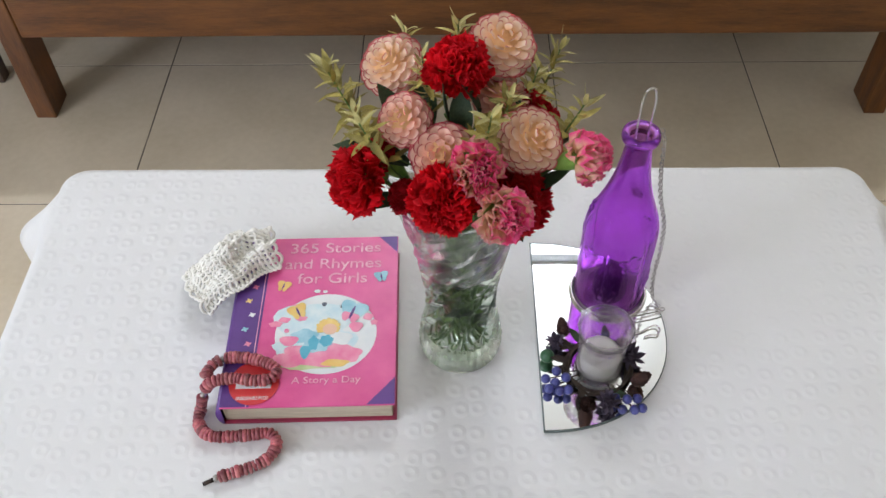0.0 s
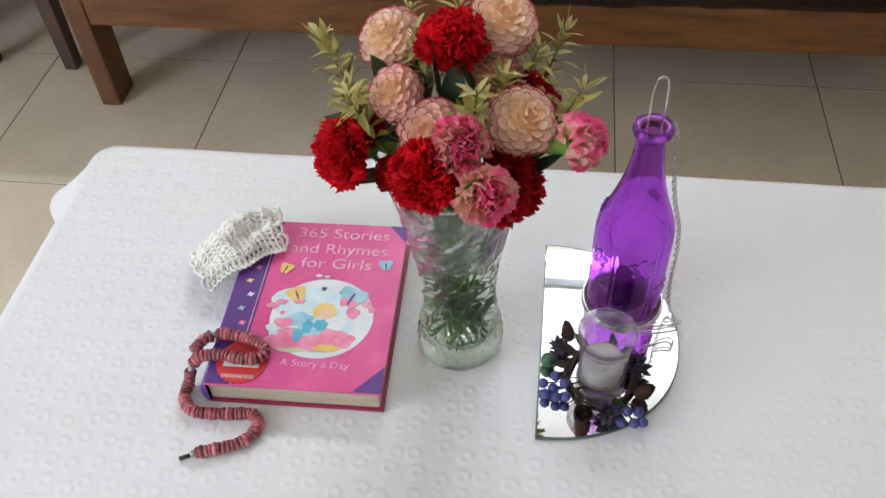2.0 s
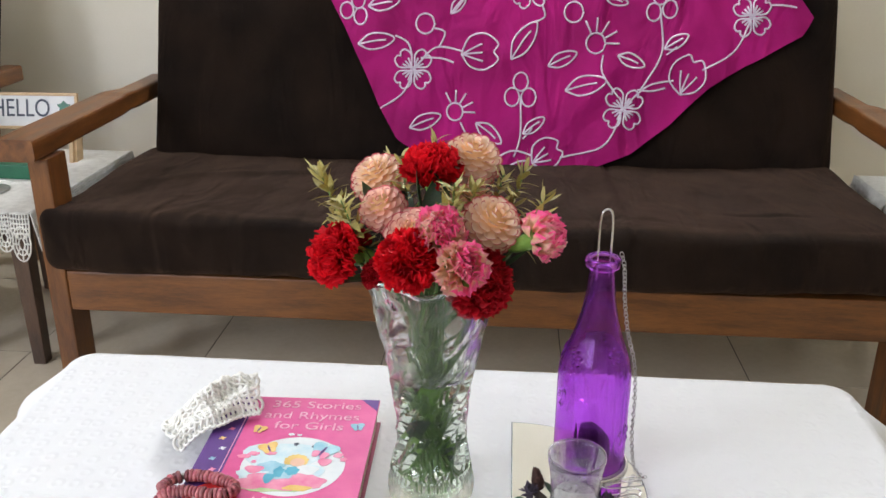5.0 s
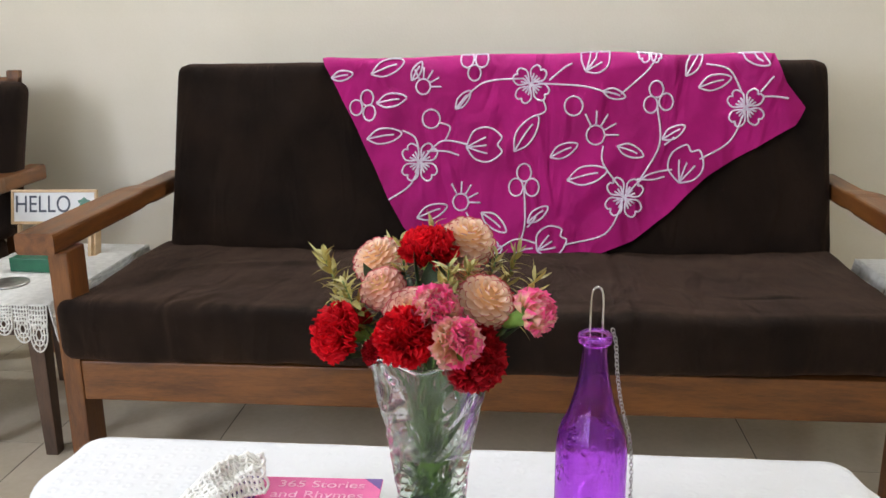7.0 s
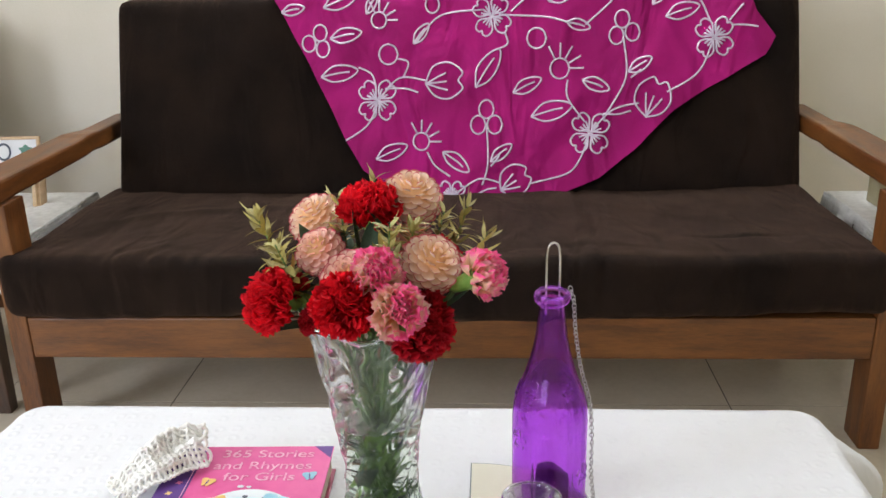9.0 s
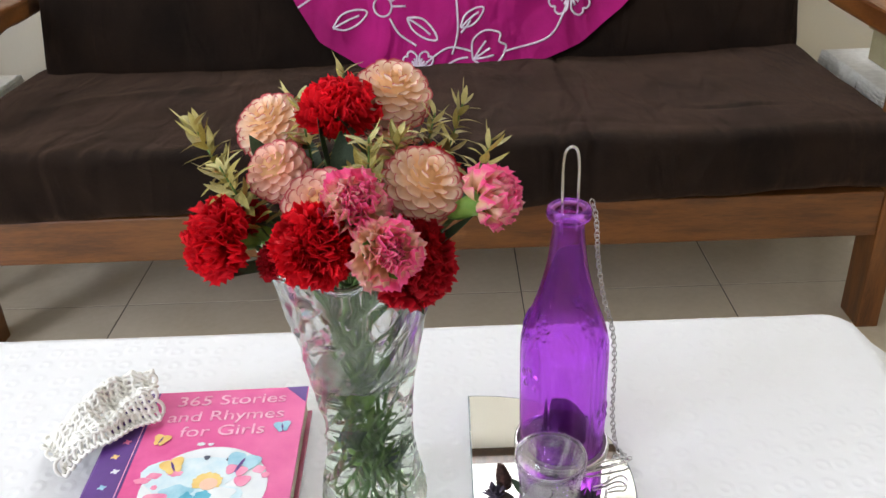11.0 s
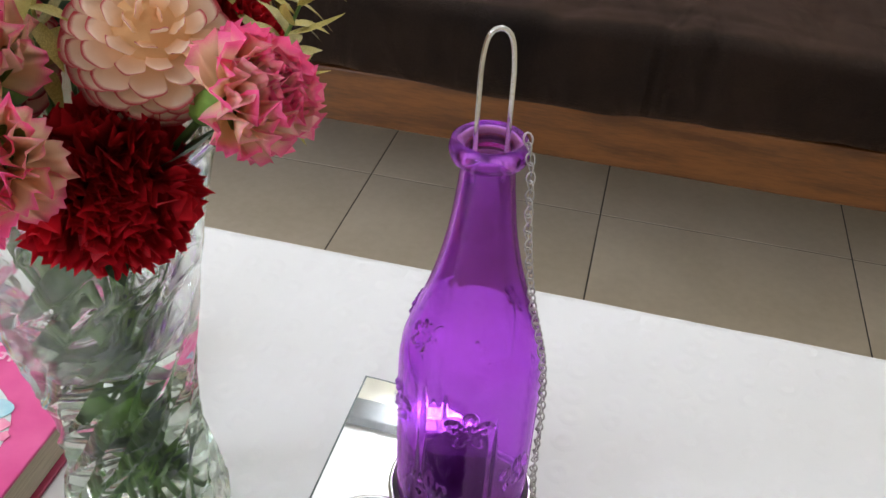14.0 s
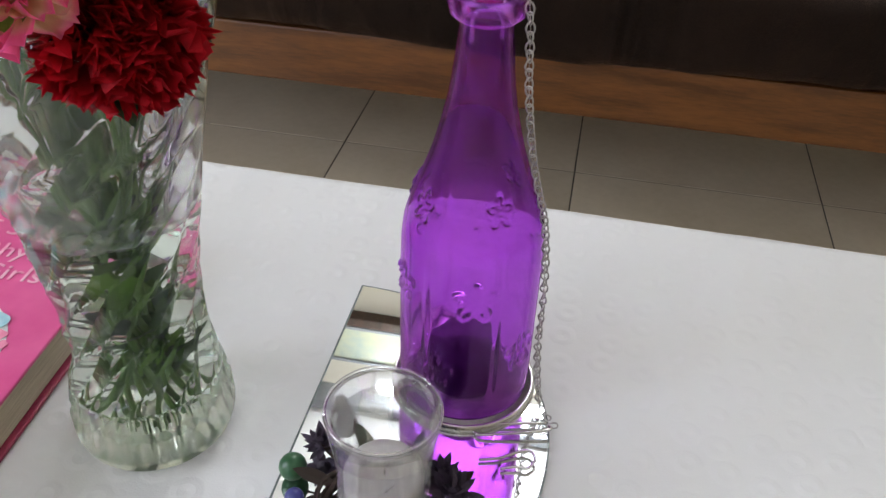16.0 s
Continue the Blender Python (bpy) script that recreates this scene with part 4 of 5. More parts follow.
BITS = [(-0.034, -0.006, 0.007, 0.004, ROSE), (-0.044, -0.012, 0.008, 0.004, ROSE), (-0.014, -0.004, 0.007, 0.004, ROSE), (0.052, -0.018, 0.008, 0.007, ROSE), (0.066, -0.004, 0.006, 0.005, ROSE), (0.073, -0.012, 0.004, 0.004, ROSE), (-0.030, -0.022, 0.003, 0.003, ROSE), (0.012, 0.016, 0.003, 0.003, INK), (0.034, 0.012, 0.0025, 0.0025, INK), (-0.020, 0.014, 0.004, 0.003, ROSE), (0.002, 0.036, 0.004, 0.0025, PALE), (0.012, 0.035, 0.003, 0.002, PALE)]
for k, (x, y, rx, ry, mt) in enumerate(CLOUD + GARDEN + WINGS + BITS):
    print_on("printed_shape", ring_outline(x, y, rx, ry, 22, wob=0.12, lobes=3 + k % 4), mt, 1 + 0.07 * k)
for k in range(7):
    a = radians(-20 + 37 * k)
    print_on("printed_shape", ring_outline(0.019 + 0.009 * math.cos(a), -0.018 + 0.008 * math.sin(a), 0.0055, 0.005, 14, wob=0.15, lobes=5), GOLD, 3.1 + 0.04 * k)
print_on("printed_shape", ring_outline(0.021, -0.021, 0.0085, 0.0078, 22), SKIN, 3.6)


def butterfly(x, y, s, rot, m1, m2):
    c, sn = math.cos(radians(rot)), math.sin(radians(rot))
    for kk, (dx, dy, rx, ry, m) in enumerate(((-0.5, 0.35, 0.52, 0.62, m1), (0.5, 0.35, 0.52, 0.62, m1), (-0.32, -0.5, 0.34, 0.40, m2), (0.32, -0.5, 0.34, 0.40, m2))):
        ol = ring_outline(dx, dy, rx, ry, 18, wob=0.12, lobes=3)
        print_on("printed_butterfly", [(x + s * (p * c - q * sn), y + s * (p * sn + q * c)) for p, q in ol], m, 3.2 + 0.2 * kk)
    print_on("printed_butterfly", [(x + s * (p * c - q * sn), y + s * (p * sn + q * c)) for p, q in ring_outline(0, -0.1, 0.10, 0.62, 12)], PURPLE, 4.4)


butterfly(0.047, 0.004, 0.0165, -20, SKY, ROSE)
butterfly(-0.019, 0.006, 0.0115, 25, GOLD, GOLD)
butterfly(-0.040, 0.045, 0.0085, -15, GOLD, GOLD)
butterfly(0.080, 0.057, 0.0085, 10, SKY, SKY)
for k in range(8):
    print_on("strip_motif", ring_outline(-0.080 + 0.006 * (k % 2), -0.060 + 0.021 * k, 0.0036, 0.003, 12, wob=0.4, lobes=4), (GOLD, ROSE, SKY, PALE)[k % 4], 1)
for txt, x, y, size, wd in (("365 Stories", 0.0205, 0.1045, 0.0225, 0.114), ("and Rhymes", 0.0190, 0.0790, 0.0225, 0.120), ("for Girls", 0.0195, 0.0555, 0.0225, 0.086), ("A Story a Day", 0.021, -0.0905, 0.0125, 0.078)):
    lettering("title", txt, size, BM @ Matrix.Translation((x, y, ZT + 0.0006)), LETTER, book, "pale pink foil lettering", wd)
print_on("sticker", ring_outline(-0.060, -0.0925, 0.0285, 0.0285, 44), RED, 3, "round red price sticker")
for txt, y, size, wd in (("UNBELIEVABLE PRICES", -0.1125, 0.0060, 0.036),):
    lettering("sticker_writing", txt, size, BM @ Matrix.Translation((-0.060, y, ZT + 0.0014)), PALE, book, "white lettering", wd)
print_on("sticker_bar", [(-0.080, -0.100), (-0.040, -0.100), (-0.040, -0.091), (-0.080, -0.091)], PALE, 4)

# ---- bead necklace ----
neck = thing("bead_necklace", "string of dusky red wooden disc beads over the book", "necklace", at=(-0.235, 0.56, TOP))
bead_path = smooth_line([(-0.263, 0.598, 0.478), (-0.258, 0.612, 0.478), (-0.243, 0.621, 0.478), (-0.222, 0.621, 0.4785), (-0.200, 0.616, 0.478), (-0.184, 0.606, 0.478), (-0.188, 0.594, 0.4785), (-0.206, 0.591, 0.478), (-0.232, 0.594, 0.478), (-0.256, 0.590, 0.476), (-0.2665, 0.582, 0.462), (-0.272, 0.576, 0.443), (-0.2725, 0.560, 0.4415), (-0.262, 0.545, 0.4415), (-0.246, 0.5405, 0.4415), (-0.215, 0.5425, 0.4415), (-0.190, 0.545, 0.4415), (-0.180, 0.533, 0.4415), (-0.186, 0.516, 0.4415), (-0.202, 0.505, 0.4415), (-0.222, 0.498, 0.4415), (-0.243, 0.491, 0.4405)], 14)
bead_path = [p + Vector((0.0125, 0.002, 0)) for p in bead_path]
me_beads = [lathe("bead", ((0.0012, -h), (r * 0.86, -h), (r, -h * 0.4), (r, h * 0.4), (r * 0.86, h), (0.0012, h)), BEAD, 14) for r, h in ((0.0070, 0.0021), (0.0064, 0.0019), (0.0074, 0.0026))]
me_steel = lathe("metal_bead", ((0.001, -0.003), (0.003, -0.0026), (0.004, 0), (0.003, 0.0026), (0.001, 0.003)), DULL, 12)
rnd = random.Random(5)
gap, carry = 0.0047, 0.0
put("string", tube("string", bead_path, 0.0009, TWIG, 6), neck)
count = 0
for a, b in zip(bead_path, bead_path[1:]):
    seg = (b - a).length
    while carry <= seg:
        p = a + (b - a) * (carry / seg)
        q = (b - a).to_track_quat("Z", "Y").to_matrix().to_4x4()
        tilt = pose(0, 0, 0, rnd.uniform(-7, 7), rnd.uniform(-7, 7), rnd.uniform(0, 90))
        count += 1
        metal = count in (7, 42, 43, 91)
        put("metal_bead" if metal else "bead", me_steel if metal else rnd.choice(me_beads), neck, m=Matrix.Translation(p) @ q @ tilt)
        carry += gap
    carry -= seg
put("clasp", tube("clasp", [(-0.231, 0.493, 0.4385), (-0.237, 0.4905, 0.4375), (-0.242, 0.488, 0.4372)], 0.0024, TWIG, 8), neck, "dark metal clasp")

# ---- crocheted doily bunched over the corner of the book ----
A0, AX, AY = Vector((-0.277, 0.712, 0)), Vector((0.832, 0.555, 0)), Vector((-0.555, 0.832, 0))


def doily(u, v, lift=0.0):
    """u along the fold, v across it."""
    wide = 0.086 * (1.0 - 0.34 * u * u) * (0.80 + 0.20 * math.sin(math.pi * min(1, u * 0.8 + 0.14)))
    p = A0 + AX * (0.101 * u + 0.003 * math.sin(v * 9 + u * 3)) + AY * (wide * (v - 0.12) + 0.003 * math.sin(u * 11))
    on = min(1, max(0, (p.x + 0.292) / 0.051))
    on = on * on * (3 - 2 * on) * 0.4 + on * 0.6
    base = (TOP + 0.003) * (1 - on) + 0.4735 * on
    pleat = 0.0065 * math.sin(v * 15.5 + 2.2 * math.sin(u * 4)) + 0.002 * math.sin(u * 33 + v * 8)
    hump = math.sin(math.pi * min(max(v, 0), 1)) ** 0.6
    p.z = base + 0.004 + 0.010 * u * hump + hump * (0.029 + 1.3 * pleat + 0.004 * math.sin(u * 7)) * (0.6 + 0.4 * math.sin(math.pi * min(1, max(0, u * 0.92 + 0.06))) ** 0.5) + lift
    return p


doily_thing = thing("crocheted_doily", "ivory crocheted cotton doily bunched over the book's corner", "doily", at=(-0.25, 0.76, TOP))
nu, nv = 15, 21
dv, df = [], []
for j in range(nv):
    for i in range(nu):
        c4 = [doily((i + a) / nu, (j + b) / nv, -0.0006) for a, b in ((0, 0), (1, 0), (1, 1), (0, 1))]
        o = len(dv)
        if j % 6 == 5 or (i + 2 * j) % 11 == 0:
            dv += c4
            df.append((o, o + 1, o + 2, o + 3))
            continue
        mid = (c4[0] + c4[1] + c4[2] + c4[3]) / 4
        dv += c4 + [mid + (c - mid) * 0.34 for c in c4]
        df += [(o + q, o + (q + 1) % 4, o + 4 + (q + 1) % 4, o + 4 + q) for q in range(4)]
put("openwork", mesh("openwork", dv, df, CROCHET), doily_thing, "openwork net with small square holes")
lines = []
for j in range(nv + 1):
    lines.append([doily(i / 60, j / nv + 0.006 * math.sin(i * 1.6 + j), 0.0010 * math.sin(i * 1.6)) for i in range(61)])
for i in range(nu + 1):
    lines.append([doily(i / nu + 0.008 * math.sin(j * 1.3 + i), j / 63, 0.0010 * math.cos(j * 1.3)) for j in range(64)])
put("stitches", tubes("stitches", lines, 0.0019, CROCHET, 6), doily_thing)
lines = []
for e, sgn in ((0.0, -1), (1.0, 1)):
    for k in range(17):
        u = (k + 0.5) / 17
        lines.append([doily(u + 0.030 * math.sin(a * 0.45), e, 0.001) + AY * sgn * 0.007 * math.cos(a * 0.45) + Vector((0, 0, 0.001)) for a in range(-4, 5)])
for k in range(9):
    v = (k + 0.5) / 9
    lines.append([doily(1.0, v + 0.06 * math.sin(a * 0.45), 0.001) + AX * 0.007 * math.cos(a * 0.45) for a in range(-4, 5)])
    lines.append([doily(0.0, v + 0.06 * math.sin(a * 0.45), 0.001) - AX * 0.007 * math.cos(a * 0.45) for a in range(-4, 5)])
put("scalloped_edge", tubes("scalloped_edge", lines, 0.0021, CROCHET, 5), doily_thing)

# ---- vase ----
VX, VY = 0.0375, 0.676
vase = thing("vase", "clear cut-crystal vase with a flared rim, holding the bouquet", "vase", at=(VX, VY, TOP))


LEAF_ROW = 0.0428


def swirl(z):
    """How far the cuts have turned round the vase at that height."""
    return 2 * math.pi / 10 * max(0.0, min(5.0, (z - TOP - 0.048) / LEAF_ROW))


def cut(r, a, z):
    """Slanting leaf-shaped mitre cuts in staggered rows, upright flutes at the foot, a six-cornered rim; a runs along the swirl."""
    h = z - TOP
    k = 0.0
    if 0.048 < h < 0.262:
        f = min(1, (h - 0.048) / 0.008, (0.262 - h) / 0.008)
        t = (h - 0.048) / LEAF_ROW
        row = math.floor(t)
        v = t - row - 0.5
        q = a * 10 / (2 * math.pi) + 0.5 * row
        q -= math.floor(q) + 0.5
        k = -(0.0110 if row < 3 else 0.0055) * f * max(0, 0.49 * math.sqrt(max(0, 1 - 3.8 * v * v)) - abs(q))
        q2 = abs(q) - 0.5
        k -= 0.0028 * f * max(0, 1 - math.hypot(q2 / 0.17, (abs(v) - 0.5) / 0.30))
    if 0.010 < h <= 0.048:
        k = -0.0042 * abs(math.sin(15 * a)) * min(1, (h - 0.010) / 0.008, (0.048 - h) / 0.006) - 0.0016 * max(0, 1 - abs(h - 0.030) / 0.004)
    w = max(0, min(1, (h - 0.17) / 0.11))
    turn = a + swirl(z)
    corner = 0.025 + 0.060 * math.cos(6 * turn) + 0.016 * math.cos(12 * turn)
    return r * (1 + corner * w) + k, z + w * w * (0.0025 + 0.0065 * math.cos(6 * turn))


wl = 0.165
outer = [(0.0, TOP + 0.0015), (0.030, TOP + 0.0015), (0.0470, TOP + 0.002), (0.0485, TOP + 0.006)]
ctrl = [(0.0485, 0.010), (0.0490, 0.020), (0.0475, 0.032), (0.0440, 0.050), (0.0405, 0.070), (0.0385, 0.090), (0.0390, 0.112), (0.0415, 0.140), (0.0462, 0.168), (0.0510, 0.195), (0.0565, 0.222), (0.0625, 0.250), (0.0685, 0.279)]
cp = smooth_line([(r + 0.0008 + 0.0020 * math.sin(math.pi * min(1, max(0, (h - 0.04) / 0.21))) + 0.006 * max(0, h - 0.2), 0, h) for r, h in ctrl], 9)
outer += [(p.x, TOP + p.z) for p in cp]
inner = [(p.x - 0.0066 + 0.0022 * max(0, (p.z - 0.25) / 0.03), TOP + p.z + (0.0015 if i == 0 else 0)) for i, p in enumerate(cp[::-1]) if p.z > wl]
inner += [(inner[-1][0] - 0.002, TOP + wl - 0.0015), (0.030, TOP + wl - 0.002), (0.0, TOP + wl - 0.002)]  # solid with its water below the water line


prof = outer + [(0.0686, TOP + 0.2815)]
n_out = len(prof)
vv, vf = [], []
seg = 240
for idx, (r, z) in enumerate(prof + inner):
    for i in range(seg):
        a = 2 * math.pi * i / seg
        rr, zz = cut(r, a, z) if idx < n_out else (cut(r, a, z) if z > TOP + 0.2621 else (r, z))
        a += swirl(z)
        vv.append((VX + rr * math.cos(a), VY + rr * math.sin(a), zz))
for j in range(len(prof + inner) - 1):
    for i in range(seg):
        b = (i + 1) % seg
        vf.append((j * seg + i, j * seg + b, (j + 1) * seg + b, (j + 1) * seg + i))
body_me = mesh("glass_body", vv, vf, VGLASS)
body_me.set_sharp_from_angle(angle=radians(16))
put("glass_body", body_me, vase)
rim_line = []
for i in range(72):
    rr, zz = cut(0.0688, 2 * math.pi * i / 72 - swirl(TOP + 0.281), TOP + 0.281)
    rim_line.append((VX + rr * math.cos(2 * math.pi * i / 72), VY + rr * math.sin(2 * math.pi * i / 72), zz + 0.0024))
put("rim", tube("rim", rim_line, 0.0026, VGLASS, 10, closed=True), vase, "rounded clear glass rim")
wp = [(0.0, TOP + 0.0155), (0.020, TOP + 0.0155), (0.0375, TOP + 0.0185)] + [(p.x - 0.0085, TOP + p.z) for p in cp if 0.024 < p.z < wl - 0.005] + [(0.030, TOP + wl - 0.004), (0.0, TOP + wl - 0.004)]
tagged(put("water", lathe("water", wp, WATER, 64), m=Matrix.Translation((VX, VY, 0))), "clear water standing in the vase", "water")

# ---- flowers ----


def petal_mesh(name, mat, length, width, ruffle, jag, cup, nu=6, nv=9, freq=3.0, narrow=0.25, seed=0, point=0.0, ridge=0.0):
    """A petal along +x, cupped upwards; the rim mask holds (nearness to the rim, distance from the base)."""
    rnd = random.Random(seed)
    ph = [rnd.uniform(0, 6.28) for _ in range(4)]
    vs, fs, rim = [], [], []
    for i in range(nu + 1):
        s = i / nu
        for j in range(nv + 1):
            t = 2 * j / nv - 1
            tip = 1 - (0.20 + point) * abs(t) ** 2.0
            w = width * (narrow + (1 - narrow) * s ** 0.8) * (math.sqrt(max(0, 1 - max(0, s - 0.72) ** 2 * 3.2)))
            x = length * s * tip
            if i == nu and jag:
                x += length * jag * (rnd.uniform(0.2, 1.0) if j % 2 else -0.3)
            y = w * t * 0.5
            z = cup * length * (s * s) - 0.10 * length * math.sin(s * 3) + ruffle * length * s ** 1.6 * math.sin(freq * t * 3.1 + ph[0]) + ruffle * 0.6 * length * s ** 2 * math.sin(freq * 5.3 * t + ph[1]) + 0.28 * cup * width * t * t * s
            vs.append((x, y, z))
            rim.append((max(s ** 2, abs(t) ** 3 * (0.4 + 0.6 * s)), s, 0.0))
    for i in range(nu):
        for j in range(nv):
            q = i * (nv + 1) + j
            fs.append((q, q + 1, q + nv + 2, q + nv + 1))
    me = mesh(name, vs, fs, mat)
    at = me.attributes.new("rim", "FLOAT_VECTOR", "POINT")
    at.data.foreach_set("vector", [c for r in rim for c in r])
    return me


CENTRE = Vector((0.035, 0.680, 0.676))


def head_frame(p, lean=(0, 0, 0)):
    d = (Vector(p) - CENTRE + Vector(lean)).normalized()
    return Matrix.Translation(p) @ d.to_track_quat("Z", "Y").to_matrix().to_4x4(), d


def stem_of(ob, p, d, k, r=0.0019):
    """A stem from the foot of the vase through its neck to the back of the flower."""
    a = k * 2.4
    foot = Vector((VX + 0.026 * math.cos(a + 2.6), VY + 0.026 * math.sin(a + 2.6), TOP + 0.022))
    neck_p = Vector((VX + 0.024 * math.cos(a), VY + 0.024 * math.sin(a), TOP + 0.20))
    out = Vector(p) - CENTRE
    mid = Vector((VX + max(-0.045, min(0.045, out.x * 0.45)), VY + max(-0.045, min(0.045, out.y * 0.45)), TOP + 0.268))
    pts = [foot, (foot + neck_p) / 2, (neck_p + mid) / 2, mid, Vector(p) - d * 0.030, Vector(p) - d * 0.012]
    put("stem", tube("stem", smooth_line(pts, 6), r, STEM, 7), ob)


def blade(name, mat, length, width, curl, n=7):
    vs, fs = [], []
    for i in range(n + 1):
        s = i / n
        w = width * math.sin(math.pi * min(1, s * 0.93 + 0.07)) ** 0.8 * 0.5
        for t in (-1, -0.5, 0, 0.5, 1):
            vs.append((length * s, w * t, curl * length * s * s + 0.22 * abs(t) * w))
    for i in range(n):
        for j in range(4):
            q = i * 5 + j
            fs.append((q, q + 1, q + 6, q + 5))
    return mesh(name, vs, fs, mat)


CALYX = lathe("calyx", ((0.0, -0.030), (0.003, -0.030), (0.0065, -0.024), (0.0085, -0.012), (0.0095, 0.0), (0.012, 0.004), (0.006, 0.006)), LEAFB, 12)
CARN_P = [petal_mesh("petal", CARN, 1, 1.05, 0.15, 0.09, 0.16, 6, 17, 3.4, 0.25, s) for s in range(5)]
CARND_P = [petal_mesh("petal", CARND, 1, 1.05, 0.15, 0.09, 0.16, 6, 17, 3.4, 0.25, s) for s in range(5)]
MUM_P = [petal_mesh("petal", MUM, 1, 1.0, 0.03, 0.0, 0.16, 6, 8, 1.0, 0.55, s) for s in range(3)]
MUMP_P = [petal_mesh("petal", MUMP, 1, 1.0, 0.03, 0.0, 0.16, 6, 8, 1.0, 0.55, s) for s in range(3)]
RUFF_P = [petal_mesh("petal", RUFF, 1, 1.0, 0.15, 0.07, 0.22, 7, 11, 2.2, 0.3, s) for s in range(4)]
SEPAL = blade("sepal", LEAFB, 1, 0.5, 0.15)


def carnation(k, p, R, label, meshes, lean=(0, 0, 0), flat=0.8):
    f, d = head_frame(p, lean)
    ob = thing("carnation", label, "flower", "bouquet flowers", at=Vector(p) - d * 0.02)
    rnd = random.Random(100 + k)
    for th, n, ln in ((104, 9, 0.92), (88, 12, 1.0), (74, 12, 0.98), (60, 11, 0.95), (46, 10, 0.90), (32, 9, 0.86), (18, 6, 0.82), (5, 3, 0.78)):
        for i in range(n):
            phi = 360 * (i + rnd.uniform(-0.3, 0.3)) / n + th * 3
            e = 90 - th + rnd.uniform(-13, 13)
            s = R * ln * rnd.uniform(0.93, 1.05)
            m = f @ Matrix.Translation((0, 0, -0.012)) @ pose(0, 0, 0, 0, 0, phi) @ pose(0, 0, 0, 0, -e, 0) @ pose(0, 0, 0, rnd.uniform(-55, 55), 0, 0) @ Matrix.Diagonal((s * (1.0 if th > 50 else flat + 0.1), s * 0.72, s, 1))
            put("petal", rnd.choice(meshes), ob, m=m)
    put("calyx", CALYX, ob, m=f @ Matrix.Translation((0, 0, -0.014)))
    stem_of(ob, p, d, k)


def mum(k, p, R, label, meshes, lean=(0, 0, 0), n=96):
    f, d = head_frame(p, lean)
    ob = thing("dahlia", label, "flower", "bouquet flowers", at=Vector(p) - d * 0.02)
    rnd = random.Random(200 + k)
    for i in range(n):
        t = (i + 0.5) / n
        th = math.acos(1 - 1.42 * t)
        phi = i * 137.508
        size = R * (0.20 + 0.35 * min(1, th / 1.1)) * rnd.uniform(0.92, 1.12)
        tip = 90 - math.degrees(th)
        base_r = R * 0.60
        m = f @ pose(0, 0, 0, 0, 0, phi) @ pose(0, 0, 0, 0, -tip, 0) @ Matrix.Translation((base_r, 0, 0)) @ pose(0, 0, 0, 0, 36 - 50 * max(0, 0.7 - th), 0) @ pose(0, 0, 0, rnd.uniform(-8, 8), 0, rnd.uniform(-6, 6)) @ Matrix.Diagonal((size, size * 0.98, size, 1))
        put("petal", rnd.choice(meshes), ob, m=m)
    put("heart", lathe("heart", ((0.0, -0.62 * R), (0.45 * R, -0.45 * R), (0.66 * R, 0), (0.48 * R, 0.48 * R), (0.0, 0.66 * R)), MUM, 20), ob, m=f)
    for i in range(6):
        put("sepal", SEPAL, ob, m=f @ Matrix.Translation((0, 0, -0.5 * R)) @ pose(0, 0, 0, 0, 0, i * 60) @ pose(0, 0, 0, 0, -5, 0) @ Matrix.Diagonal((R * 0.9, R * 0.9, R * 0.9, 1)))
    stem_of(ob, p, d, k)


def ruffled(k, p, R, label, lean=(0, 0, 0)):
    f, d = head_frame(p, lean)
    ob = thing("ruffled_rose", label, "flower", "bouquet flowers", at=Vector(p) - d * 0.02)
    rnd = random.Random(300 + k)
    for th, n, ln in ((88, 8, 0.95), (66, 8, 1.0), (46, 8, 1.0), (30, 8, 0.96), (16, 6, 0.92), (4, 4, 0.86)):
        for i in range(n):
            phi = 360 * (i + rnd.uniform(-0.3, 0.3)) / n + th * 3
            e = 90 - th + rnd.uniform(-10, 10)
            s = R * ln * rnd.uniform(0.92, 1.06)
            m = f @ Matrix.Translation((0, 0, -0.010)) @ pose(0, 0, 0, 0, 0, phi) @ pose(0, 0, 0, 0, -e, 0) @ pose(0, 0, 0, rnd.uniform(-35, 35), 0, 0) @ Matrix.Diagonal((s, s * 0.85, s, 1))
            put("petal", rnd.choice(RUFF_P), ob, m=m)
    put("calyx", CALYX, ob, m=f @ Matrix.Translation((0, 0, -0.012)))
    for i in range(3):
        put("sepal", SEPAL, ob, m=f @ Matrix.Translation((0, 0, -0.014)) @ pose(0, 0, 0, 0, 0, i * 120 + k * 40) @ pose(0, 0, 0, 0, -25, 0) @ Matrix.Diagonal((R * 0.8, R * 1.1, R * 0.8, 1)))
    stem_of(ob, p, d, k)


RL = "bright red carnation with serrated petals in the vase"
carnation(1, (0.034, 0.717, 0.825), 0.033, RL, CARN_P, (0, -0.05, 0))
carnation(2, (-0.065, 0.644, 0.743), 0.033, "deep red carnation drooping over the vase rim", CARN_P, (-0.02, -0.06, 0))
carnation(3, (0.020, 0.608, 0.755), 0.034, RL, CARN_P, (0, -0.05, 0.01))
carnation(4, (0.093, 0.632, 0.720), 0.038, "deep red carnation hanging low at the vase rim", CARND_P, (0.02, -0.05, -0.02))
carnation(5, (0.114, 0.721, 0.766), 0.026, "small deep red carnation among the leaves", CARND_P)
carnation(6, (-0.051, 0.679, 0.743), 0.022, "small deep red carnation low in the bouquet", CARND_P)
carnation(17, (-0.022, 0.640, 0.728), 0.018, "small deep red carnation at the vase rim", CARND_P)
